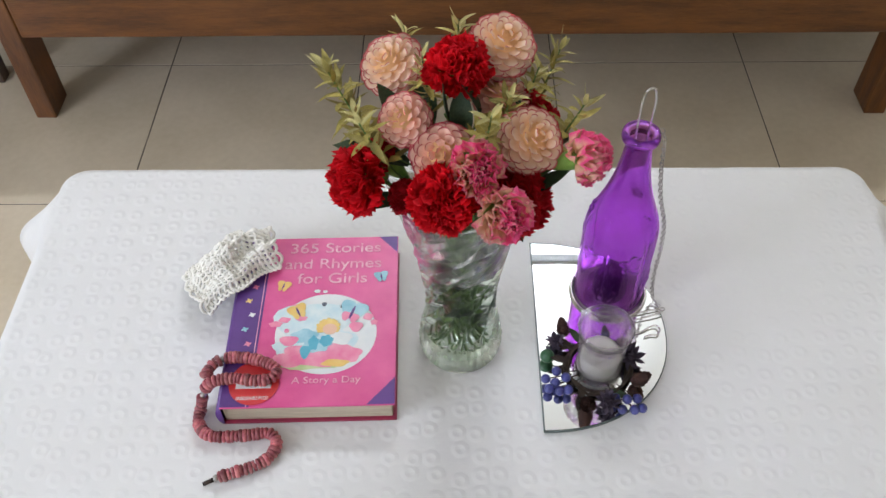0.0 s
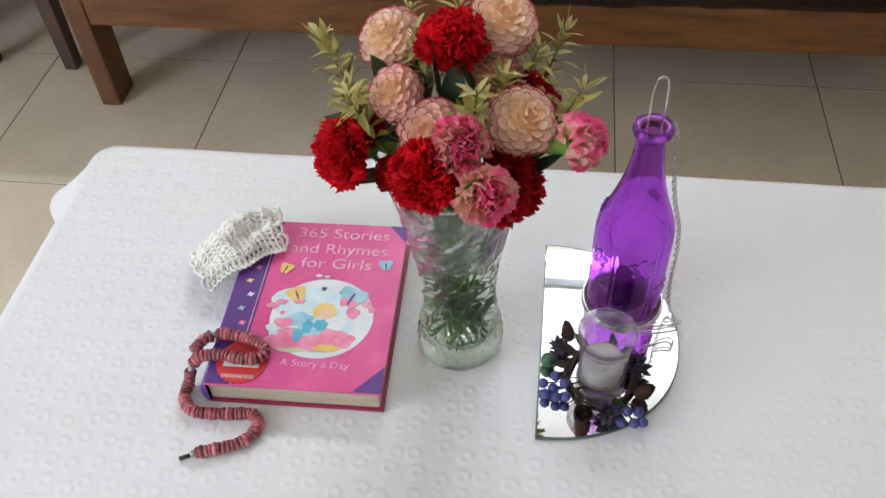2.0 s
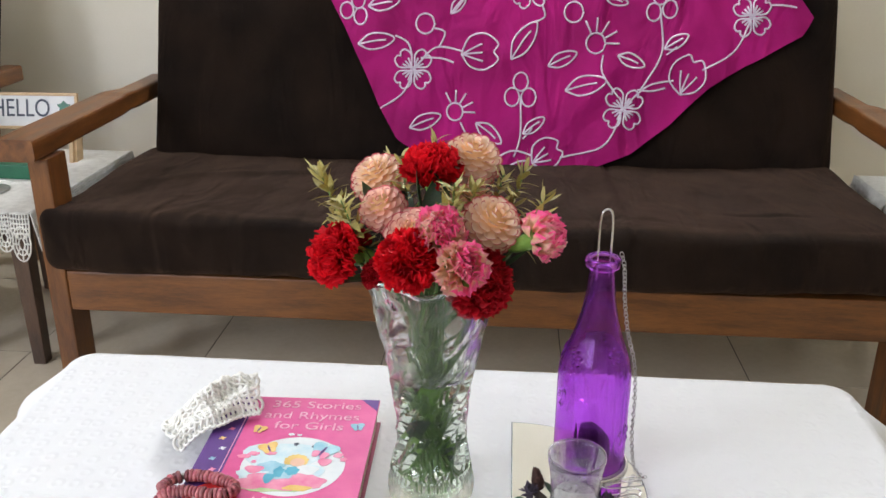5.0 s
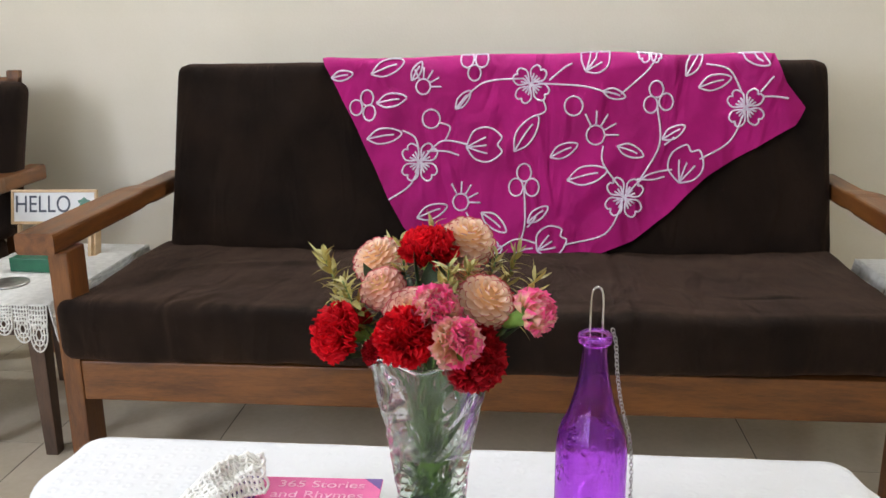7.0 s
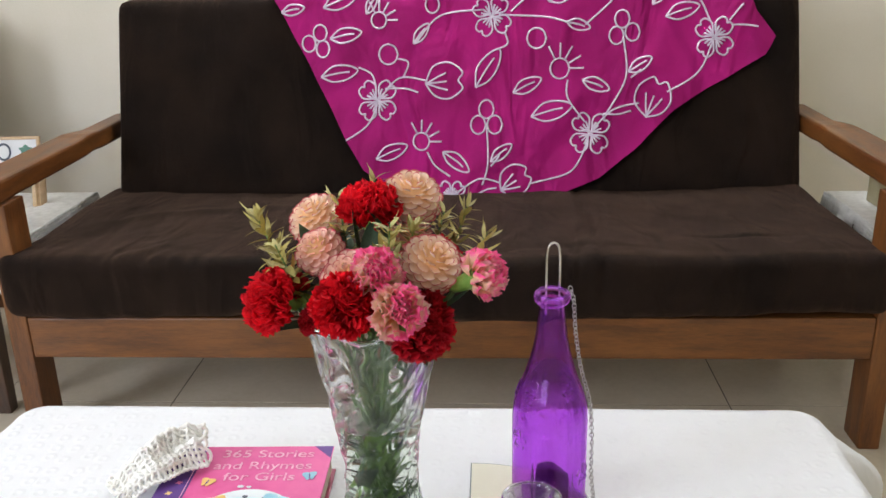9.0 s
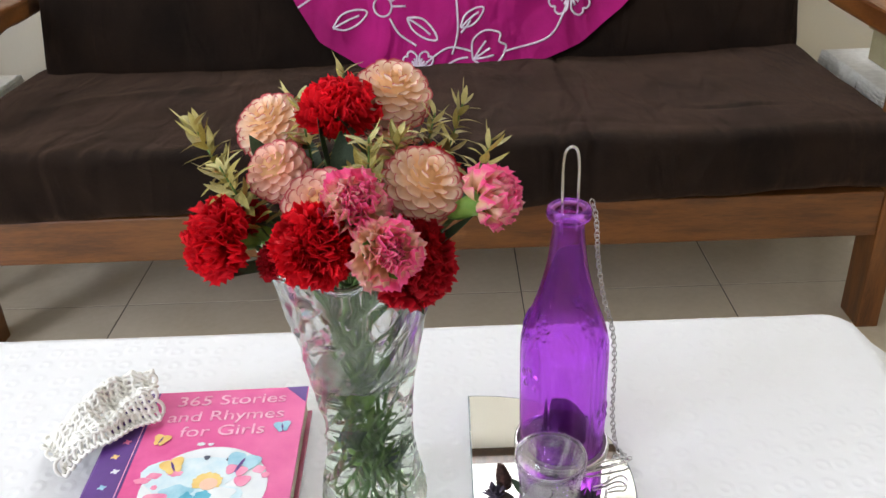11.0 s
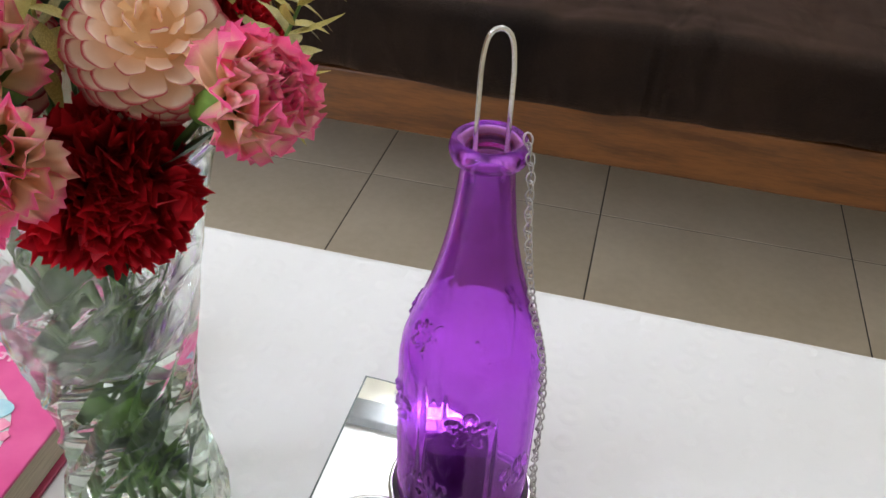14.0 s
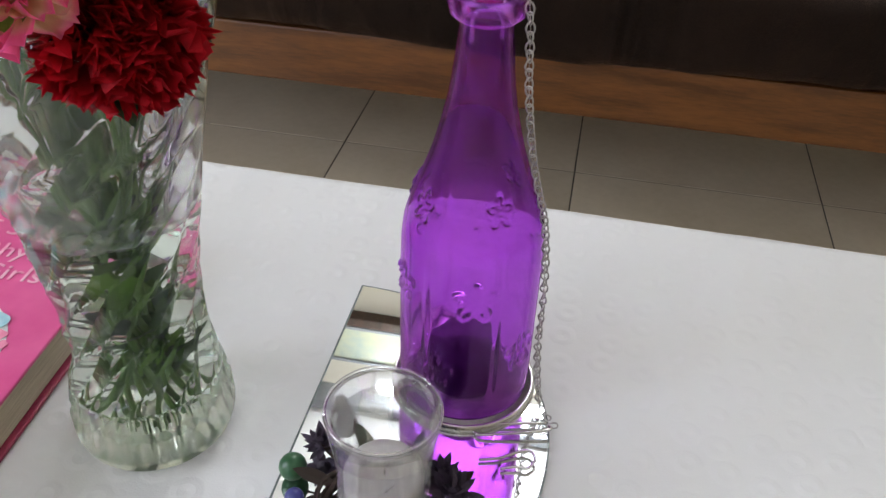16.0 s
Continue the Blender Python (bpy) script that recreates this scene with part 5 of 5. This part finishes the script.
ML = "cream dahlia with pink-edged petals in the vase"
mum(7, (-0.028, 0.752, 0.791), 0.029, ML, MUM_P, (0.0, -0.13, 0.03))
mum(8, (0.076, 0.746, 0.818), 0.029, ML, MUM_P, (0.0, -0.13, 0.03))
mum(9, (-0.015, 0.690, 0.777), 0.0235, "small blush dahlia with pink-edged petals", MUMP_P, (0, -0.08, 0.01), n=76)
mum(10, (0.099, 0.666, 0.772), 0.029, ML, MUM_P, (0, -0.05, 0.02))
mum(11, (0.022, 0.662, 0.757), 0.029, "blush pink dahlia half hidden among other flowers", MUMP_P, (0, -0.06, 0.01))
mum(18, (0.075, 0.714, 0.781), 0.026, "small blush dahlia among the leaves", MUMP_P, n=76)
PL = "ruffled magenta and yellow streaked flower in the vase"
ruffled(12, (0.051, 0.622, 0.778), 0.0300, PL, (0, -0.04, 0))
ruffled(13, (0.075, 0.590, 0.755), 0.0300, PL, (0.01, -0.06, 0))
ruffled(14, (0.153, 0.649, 0.768), 0.029, PL, (0.04, -0.02, 0))

# ---- leaf sprays ----
SPRIG = [blade("leaf", LEAFY, 1, 0.31, c) for c in (-0.55, -0.25, 0.3)]
SPRIGP = [blade("leaf", LEAFPALE, 1, 0.28, c) for c in (-0.35, 0.25)]
BROAD = [blade("leaf", LEAFD, 1, 0.42, c) for c in (-0.3, 0.2)]


def spray(k, tip, size=0.020, n=22, label="yellow-green leafy spray among the flowers", length=0.10):
    tip = Vector(tip)
    d = (tip - CENTRE).normalized()
    ob = thing("leaf_spray", label, "foliage", "bouquet sprays", at=tip - d * length)
    rnd = random.Random(400 + k)
    base = tip - (d * 0.7 + Vector((0, 0, 0.45))).normalized() * length
    foot = Vector((VX + rnd.uniform(-0.02, 0.02), VY + rnd.uniform(-0.02, 0.02), TOP + 0.10))
    line = smooth_line([foot, Vector((VX + (base.x - VX) * 0.5, VY + (base.y - VY) * 0.5, TOP + 0.24)), base, (base + tip) / 2 + d * 0.004, tip], 8)
    put("stem", tube("stem", line, 0.0013, STEM, 6, taper=lambda t: 1.1 - 0.6 * t), ob)
    m0 = len(line) * 50 // 100
    n = round(n * 1.6)
    for i in range(n):
        t = i / (n - 1)
        idx = min(len(line) - 2, m0 + int(t * (len(line) - 2 - m0)))
        ax = (line[idx + 1] - line[idx]).normalized()
        q = ax.to_track_quat("Z", "Y").to_matrix().to_4x4()
        s = size * (1.22 - 0.40 * t) * rnd.uniform(0.8, 1.25)
        m = Matrix.Translation(line[idx]) @ q @ pose(0, 0, 0, 0, 0, i * 137.5 + rnd.uniform(-20, 20)) @ pose(0, 0, 0, 0, -(12 + 34 * t + rnd.uniform(-14, 14)), 0) @ Matrix.Diagonal((s, s, s, 1))
        put("leaf", rnd.choice(SPRIGP if t > 0.86 else SPRIG), ob, m=m)


for k, (tip, size, n, ln) in enumerate((((-0.093, 0.742, 0.803), 0.025, 26, 0.085), ((-0.063, 0.702, 0.776), 0.022, 24, 0.065), ((0.135, 0.766, 0.806), 0.022, 24, 0.085), ((0.110, 0.730, 0.806), 0.022, 22, 0.07), ((0.155, 0.700, 0.794), 0.022, 16, 0.07), ((0.063, 0.647, 0.819), 0.020, 20, 0.06), ((0.035, 0.760, 0.838), 0.020, 22, 0.07), ((-0.019, 0.800, 0.803), 0.020, 20, 0.08), ((0.082, 0.689, 0.806), 0.022, 18, 0.05), ((0.002, 0.721, 0.826), 0.018, 16, 0.06), ((-0.055, 0.670, 0.791), 0.022, 18, 0.06))):
    spray(k, tip, size, n, length=ln)


def broad_leaf(k, p, to, size):
    p, to = Vector(p), Vector(to)
    d = (to - p).normalized()
    ob = thing("broad_leaf", "dark green broad leaf in the bouquet", "leaf", "bouquet leaves", at=p)
    m = Matrix.Translation(p) @ d.to_track_quat("X", "Z").to_matrix().to_4x4() @ Matrix.Diagonal((size, size, size, 1))
    put("leaf_blade", BROAD[k % 2], ob, m=m)
    put("stalk", tube("stalk", smooth_line([Vector((VX + (p.x - VX) * 0.4, VY + (p.y - VY) * 0.4, TOP + 0.20)), (p + Vector((VX, VY, TOP + 0.28))) / 2, p, p + d * size * 0.3], 5), 0.0012, STEM, 6), ob)


for k, (p, to, s) in enumerate((((-0.013, 0.679, 0.731), (-0.078, 0.689, 0.766), 0.072), ((-0.003, 0.698, 0.741), (-0.053, 0.725, 0.791), 0.070), ((0.037, 0.689, 0.751), (0.037, 0.693, 0.801), 0.055), ((0.067, 0.689, 0.741), (0.097, 0.707, 0.781), 0.06),
                                ((0.087, 0.670, 0.731), (0.137, 0.689, 0.776), 0.065), ((0.097, 0.652, 0.721), (0.147, 0.647, 0.746), 0.05), ((0.007, 0.707, 0.751), (-0.003, 0.743, 0.791), 0.06), ((0.057, 0.725, 0.761), (0.067, 0.762, 0.791), 0.06), ((-0.013, 0.652, 0.711), (-0.053, 0.643, 0.721), 0.05), ((0.027, 0.689, 0.771), (0.007, 0.689, 0.831), 0.05), ((0.057, 0.689, 0.771), (0.052, 0.689, 0.821), 0.05), ((0.037, 0.652, 0.721), (0.047, 0.620, 0.751), 0.045), ((0.067, 0.643, 0.711), (0.107, 0.615, 0.691), 0.045))):
    broad_leaf(k, p, to, s)
# leaves standing on the stems below the water line
STEMLEAF = [BROAD[0], blade("stem_leaf", LEAFB, 1, 0.36, 0.2), blade("stem_leaf", STEM, 1, 0.3, -0.2)]
rnd = random.Random(77)
for k in range(44):
    a, h = rnd.uniform(0, 6.28), rnd.uniform(0.03, 0.16)
    r0 = rnd.uniform(0.004, 0.014)
    p = Vector((VX + r0 * math.cos(a), VY + r0 * math.sin(a), TOP + h))
    d = Vector((0.5 * math.cos(a + 1), 0.5 * math.sin(a + 1), 0.9)).normalized()
    ob = tagged(put("stem_leaf", STEMLEAF[k % 3], None, m=Matrix.Translation(p) @ d.to_track_quat("X", "Z").to_matrix().to_4x4() @ Matrix.Diagonal((0.036, 0.036, 0.036, 1))), "dark green leaf on a stem inside the vase", "leaf", "stem leaves")

# ---- mirror plate ----
MX, MY = 0.1305, 0.6905
plate = thing("mirror_plate", "half-round mirror plate lying on the white cloth", "mirror", at=(0.2, 0.69, TOP))
half = []
for i in range(61):
    a = -math.pi / 2 + math.pi * i / 60
    c, s = math.cos(a), math.sin(a)
    half.append((MX + 0.158 * abs(c) ** 0.92, MY + 0.1395 * (abs(s) ** 0.92) * (1 if s >= 0 else -1)))
put("glass_edge", flat_shape("glass_edge", half, TOP + 0.0012, TOP + 0.0040, EDGE), plate, "dark ground glass edge")
inset = [(MX + 0.0016 + (x - MX) * 0.982, MY + (y - MY) * 0.986) for x, y in half]
put("mirror_face", flat_shape("mirror_face", inset, TOP + 0.0041, TOP + 0.0046, MIRROR), plate, "silvered mirror face")
MZ = TOP + 0.0047

# ---- purple bottle lantern ----
BX, BY = 0.2245, 0.749
lantern = thing("bottle_lantern", "purple glass bottle lantern with wire hook and chain", "lantern", at=(BX, BY, MZ))
bc = [(0.0425, 0.006), (0.0432, 0.030), (0.0432, 0.080), (0.0432, 0.118), (0.0420, 0.136), (0.0378, 0.152), (0.0322, 0.168), (0.0270, 0.184), (0.0223, 0.202), (0.0183, 0.222), (0.0158, 0.242), (0.0142, 0.258), (0.0140, 0.264)]
bo = [(p.x, MZ + p.z * 0.970) for p in smooth_line([(r, 0, h) for r, h in bc], 20)]
lip = [(0.0165, MZ + 0.2655), (0.0195, MZ + 0.2680), (0.0205, MZ + 0.2725), (0.0195, MZ + 0.2770), (0.0170, MZ + 0.2790), (0.0145, MZ + 0.2780), (0.0122, MZ + 0.2740)]
lip = [(r, MZ + (z - MZ) * 0.970) for r, z in lip]
bi = [(r - 0.0026, z) for r, z in bo[::-1]]


def flower(a, h, fa, fh, size):
    """Height of a raised five-petalled flower on the glass."""
    x = ((a - fa + math.pi) % (2 * math.pi) - math.pi) * 0.043
    y = h - fh
    if abs(x) > size or abs(y) > size:
        return 0.0
    edge = size * (0.22 + 0.78 * abs(math.cos(2.5 * math.atan2(x, y))))
    gap = edge - math.hypot(x, y)
    return 0.0016 * max(0, 1 - abs(gap - 0.0010) / 0.0016) + (0.0004 if gap > 0.001 else 0)


FLOWERS = ((4.94, 0.104, 0.0145), (3.93, 0.155, 0.010), (5.28, 0.160, 0.010), (3.72, 0.100, 0.013), (4.40, 0.045, 0.013), (5.75, 0.055, 0.013), (0.35, 0.105, 0.013), (1.4, 0.09, 0.013), (2.5, 0.105, 0.013), (1.0, 0.150, 0.010), (2.9, 0.150, 0.010))


def panels(r, a, z):
    """Soft upright ridges round the body and raised flowers on the panels."""
    h = z - MZ
    r += sum(flower(a, h, *fl) for fl in FLOWERS)
    if h > 0.158 or h < 0.012:
        return r, z
    f = min(1, (h - 0.012) / 0.01, (0.158 - h) / 0.02)
    return r + 0.0011 * f * max(0, math.cos(6 * a - 0.25)) ** 30 - 0.0012 * f * (1 - abs(math.sin(3 * a - 0.125))) ** 2, z


bv, bf = [], []
seg = 288
bp = bo + lip + bi
for idx, (r, z) in enumerate(bp):
    for i in range(seg):
        a = 2 * math.pi * i / seg
        rr, zz = panels(r, a, z) if idx < len(bo) else (r, z)
        bv.append((BX + rr * math.cos(a), BY + rr * math.sin(a), zz))
for j in range(len(bp)):
    k2 = (j + 1) % len(bp)
    for i in range(seg):
        b = (i + 1) % seg
        bf.append((j * seg + i, j * seg + b, k2 * seg + b, k2 * seg + i))
bottle = put("bottle", mesh("bottle", bv, bf, PGLASS), lantern)
# foot ring, candle cup, hook, chain
put("foot_ring", lathe("foot_ring", ((0.0455, 0.0), (0.0480, 0.0), (0.0486, 0.0012), (0.0478, 0.0045), (0.0462, 0.0052), (0.0452, 0.0042)), STEEL, 64, close=True), lantern, "bright steel foot ring", Matrix.Translation((BX, BY, MZ)))
put("foot_plate", lathe("foot_plate", ((0.0, 0.0002), (0.0454, 0.0002), (0.0454, 0.0018), (0.0, 0.0018)), DULL, 48), lantern, "tin base plate", Matrix.Translation((BX, BY, MZ)))
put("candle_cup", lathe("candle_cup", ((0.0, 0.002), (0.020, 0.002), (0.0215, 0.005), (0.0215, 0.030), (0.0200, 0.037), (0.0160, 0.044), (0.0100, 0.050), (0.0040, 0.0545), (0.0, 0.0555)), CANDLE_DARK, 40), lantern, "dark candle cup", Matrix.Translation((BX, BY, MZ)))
hk = [(BX - 0.0065, BY - 0.004, MZ + 0.245), (BX - 0.0068, BY - 0.003, MZ + 0.290), (BX - 0.0066, BY - 0.002, MZ + 0.311), (BX - 0.0044, BY - 0.001, MZ + 0.323), (BX + 0.0005, BY, MZ + 0.3265), (BX + 0.0054, BY + 0.001, MZ + 0.323), (BX + 0.0076, BY + 0.002, MZ + 0.311), (BX + 0.0080, BY + 0.003, MZ + 0.290), (BX + 0.0078, BY + 0.004, MZ + 0.245)]
put("wire_hook", tube("wire_hook", smooth_line(hk, 8), 0.0013, STEEL, 10), lantern, "bright bent steel wire")
chain_line = smooth_line([(BX + 0.019, BY - 0.006, MZ + 0.276), (BX + 0.0225, BY - 0.010, MZ + 0.262), (BX + 0.0255, BY - 0.012, MZ + 0.225), (BX + 0.032, BY - 0.014, MZ + 0.185), (BX + 0.0425, BY - 0.016, MZ + 0.145), (BX + 0.0465, BY - 0.016, MZ + 0.10), (BX + 0.0475, BY - 0.015, MZ + 0.05), (BX + 0.0520, BY - 0.016, MZ + 0.012), (BX + 0.0560, BY - 0.022, MZ + 0.004), (BX + 0.0600, BY - 0.028, MZ + 0.003)], 14)
link = tube("chain_link", [(0.0022 * math.cos(a), 0.0005 * math.sin(2 * a), 0.0032 * math.sin(a)) for a in (2 * math.pi * i / 14 for i in range(14))], 0.00052, DULL, 6, closed=True)
carry, k, gap = 0.0, 0, 0.0048
chain = put("chain", tube("chain", chain_line, 0.00022, STEEL, 4), lantern, "thin steel curb chain")
for a, b in zip(chain_line, chain_line[1:]):
    L = (b - a).length
    while carry <= L:
        p = a + (b - a) * (carry / L)
        m = Matrix.Translation(p) @ (b - a).to_track_quat("Z", "Y").to_matrix().to_4x4() @ pose(0, 0, 0, 0, 0, 30 + 70 * (k % 2))
        o = put("chain_link", link, None, m=m)
        o.parent = chain
        carry += gap
        k += 1
    carry -= L
for i, (px, py, rz) in enumerate(((BX + 0.060, BY - 0.024, 20), (BX + 0.064, BY - 0.030, 80), (BX + 0.058, BY - 0.033, 140))):
    o = put("chain_link", link, None, m=Matrix.Translation((px, py, MZ + 0.002)) @ pose(0, 0, 0, 80, 0, rz))
    o.parent = chain
clip = [(BX + 0.060, BY - 0.030, MZ + 0.003), (BX + 0.035, BY - 0.036, MZ + 0.003), (BX + 0.018, BY - 0.042, MZ + 0.002), (BX + 0.016, BY - 0.047, MZ + 0.002), (BX + 0.024, BY - 0.048, MZ + 0.003), (BX + 0.060, BY - 0.038, MZ + 0.005), (BX + 0.0615, BY - 0.033, MZ + 0.004)]
put("wire_clip", tube("wire_clip", smooth_line(clip, 7), 0.0010, STEEL, 8), lantern, "bent steel wire clip")
curl = [(BX + 0.022, BY - 0.068, MZ + 0.002), (BX + 0.034, BY - 0.064, MZ + 0.002), (BX + 0.044, BY - 0.058, MZ + 0.003), (BX + 0.052, BY - 0.056, MZ + 0.004), (BX + 0.056, BY - 0.062, MZ + 0.004), (BX + 0.052, BY - 0.069, MZ + 0.003), (BX + 0.045, BY - 0.069, MZ + 0.003), (BX + 0.036, BY - 0.072, MZ + 0.002)]
put("wire_curl", tube("wire_curl", smooth_line(curl, 7), 0.0010, STEEL, 8), lantern, "curled end of the steel wire")

# ---- votive glass and candle ----
QX, QY = 0.199, 0.633
votive = thing("votive_glass", "clear glass tealight holder standing on the mirror", "candle holder", at=(QX, QY, MZ))
go = [(0.0, 0.0), (0.024, 0.0), (0.0275, 0.003), (0.0270, 0.010), (0.0262, 0.022), (0.0262, 0.040), (0.0275, 0.058), (0.0295, 0.072), (0.0312, 0.082), (0.0316, 0.0850), (0.0308, 0.0862), (0.0296, 0.0850), (0.0278, 0.072), (0.0258, 0.058), (0.0244, 0.040), (0.0244, 0.022), (0.0240, 0.012), (0.0, 0.010)]
put("glass_cup", lathe("glass_cup", go, CGLASS, 56), votive, m=Matrix.Translation((QX, QY, MZ)))
put("rim", tube("rim", [(QX + 0.0306 * math.cos(math.pi * i / 24), QY + 0.0306 * math.sin(math.pi * i / 24), MZ + 0.0872) for i in range(48)], 0.0011, CGLASS, 10, closed=True), votive, "rounded glass rim")
candle = thing("tealight", "white wax tealight in the clear glass holder", "candle", at=(QX, QY, MZ))
put("wax", lathe("wax", ((0.0, 0.0105), (0.0215, 0.0105), (0.0225, 0.014), (0.0225, 0.0365), (0.0218, 0.0380), (0.018, 0.0372), (0.0, 0.0365)), WAX, 40), candle, m=Matrix.Translation((QX, QY, MZ)))
put("wick", tube("wick", [(QX, QY, MZ + 0.036), (QX + 0.001, QY, MZ + 0.040), (QX + 0.003, QY, MZ + 0.044)], 0.0006, TWIG, 6), candle)

# ---- candle wreath: twig ring, cones, berries, dried flowers ----
wreath = thing("candle_wreath", "dark twig candle wreath with cones, blue berries and dried flowers", "wreath", at=(QX, QY, MZ))
rnd = random.Random(9)
for k in range(3):
    put("twig_ring", tube("twig_ring", [(QX + (0.0345 + 0.002 * k) * math.cos(a) + 0.0015 * math.sin(5 * a + k), QY + (0.0345 + 0.002 * k) * math.sin(a), MZ + 0.0045 + 0.0025 * math.sin(3 * a + 2 * k) + 0.001 * k) for a in (2 * math.pi * i / 40 for i in range(40))], 0.0017, TWIG, 6, closed=True), wreath)
SCALE = blade("scale", CONE, 1, 0.75, 0.4, 4)


def cone(p, r, up=(0, 0, 1), n=46):
    f = Matrix.Translation(p) @ Vector(up).to_track_quat("Z", "Y").to_matrix().to_4x4()
    ob = put("pine_cone", lathe("pine_cone", ((0.0, -1.0 * r), (0.5 * r, -0.7 * r), (0.62 * r, 0), (0.45 * r, 0.8 * r), (0.0, 1.3 * r)), CONE, 12), wreath, "small brown pine cone", f)
    for i in range(n):
        t = i / n
        z = r * (-0.9 + 2.1 * t)
        rr = 0.55 * r * math.sqrt(max(0.05, 1 - (t - 0.35) ** 2 * 2))
        s = r * 0.85 * (1 - 0.4 * t)
        o = put("scale", SCALE, None, m=pose(0, 0, 0, 0, 0, i * 137.5) @ Matrix.Translation((rr * 0.7, 0, z)) @ pose(0, 0, 0, 0, -35 - 30 * t, 0) @ Matrix.Diagonal((s, s, s, 1)))
        o.parent = ob


BALL = lathe("berry", [(0.0057 * math.sin(math.pi * i / 10), -0.0057 * math.cos(math.pi * i / 10)) for i in range(11)], BERRY, 16)


def berry(p, s=1.0, mat=None):
    me = BALL if mat is None else lathe("berry", [(0.0085 * math.sin(math.pi * i / 10), -0.0085 * math.cos(math.pi * i / 10)) for i in range(11)], mat, 16)
    put("berry", me, wreath, m=Matrix.Translation(p) @ Matrix.Diagonal((s, s, s, 1)))
    put("berry_stalk", tube("berry_stalk", [p, ((p[0] * 2 + QX) / 3, (p[1] * 2 + QY) / 3, MZ + 0.007), ((p[0] + QX) / 2, (p[1] + QY) / 2, MZ + 0.005)], 0.0007, TWIG, 5), wreath)


TUFT = blade("tuft_petal", DRIED, 1, 0.5, 0.3, 4)


def dried(p, r, n=30):
    f = Matrix.Translation(p)
    ob = put("dried_flower", lathe("dried_flower", ((0.0, -0.6 * r), (0.4 * r, -0.3 * r), (0.45 * r, 0.2 * r), (0.0, 0.6 * r)), DRIED, 10), wreath, "dusky dried flower head", f)
    for i in range(n):
        t = (i + 0.5) / n
        th = math.degrees(math.acos(1 - 1.7 * t))
        s = r * rnd.uniform(0.7, 1.1)
        o = put("tuft_petal", TUFT, None, m=pose(0, 0, 0, 0, 0, i * 137.5) @ pose(0, 0, 0, 0, -(90 - th), 0) @ Matrix.Translation((0.2 * r, 0, 0)) @ pose(0, 0, 0, rnd.uniform(-30, 30), 0, 0) @ Matrix.Diagonal((s, s, s, 1)))
        o.parent = ob


cone((0.161, 0.679, MZ + 0.016), 0.011, (-0.2, 0.3, 1))
cone((0.243, 0.610, MZ + 0.014), 0.012, (0.5, -0.2, 1))
cone((0.181, 0.578, MZ + 0.013), 0.012, (-0.1, -0.7, 1))
dried((0.205, 0.582, MZ + 0.012), 0.014)
dried((0.237, 0.642, MZ + 0.015), 0.015)
dried((0.228, 0.657, MZ + 0.012), 0.011)
dried((0.152, 0.664, MZ + 0.012), 0.011)
for dx, dy, dz in ((0, 0, 0.008), (0.012, 0.004, 0.013), (-0.011, 0.004, 0.010), (0.004, -0.011, 0.008), (-0.008, -0.008, 0.008), (0.014, -0.010, 0.009), (0.002, 0.013, 0.012)):
    berry((0.147 + dx, 0.609 + dy, MZ + dz + 0.001))
for dx, dy, dz in ((0, 0, 0.014), (0.012, 0.002, 0.012), (-0.006, -0.010, 0.009), (0.008, -0.010, 0.008), (-0.012, 0.004, 0.010), (0.017, -0.008, 0.008)):
    berry((0.226 + dx, 0.584 + dy, MZ + dz))
berry((0.140, 0.645, MZ + 0.010), 1.0, GBERRY)
berry((0.213, 0.676, MZ + 0.009), 1.0)
for k, (a, s) in enumerate(((2.4, 0.03), (2.0, 0.026), (2.9, 0.026), (-1.2, 0.026), (0.4, 0.024), (1.2, 0.024), (-2.2, 0.024))):
    p = Vector((QX + 0.034 * math.cos(a), QY + 0.034 * math.sin(a), MZ + 0.006))
    put("wreath_leaf", blade("wreath_leaf", LEAFD if k % 2 else TWIG, 1, 0.4, 0.1), wreath, m=Matrix.Translation(p) @ pose(0, 0, 0, 0, -18, math.degrees(a) + 20) @ Matrix.Diagonal((s, s, s, 1)))

# ---- floor tiles ----
PITCH, JX, JY = 0.483, -0.688, 1.855
tile_me = box("tile", -PITCH / 2 + 0.0013, PITCH / 2 - 0.0013, -PITCH / 2 + 0.0013, PITCH / 2 - 0.0013, -0.008, 0.0, TILE, 0.0006, 1)
for i in range(-5, 10):
    for j in range(-10, 3):
        x, y = JX + (i + 0.5) * PITCH, JY + (j + 0.5) * PITCH
        if X0 - 0.3 < x < X1 + 0.3 and Y0 - 0.3 < y < Y1 + 0.3:
            put("floor_tile", tile_me, floor, m=Matrix.Translation((x, y, FZ)))
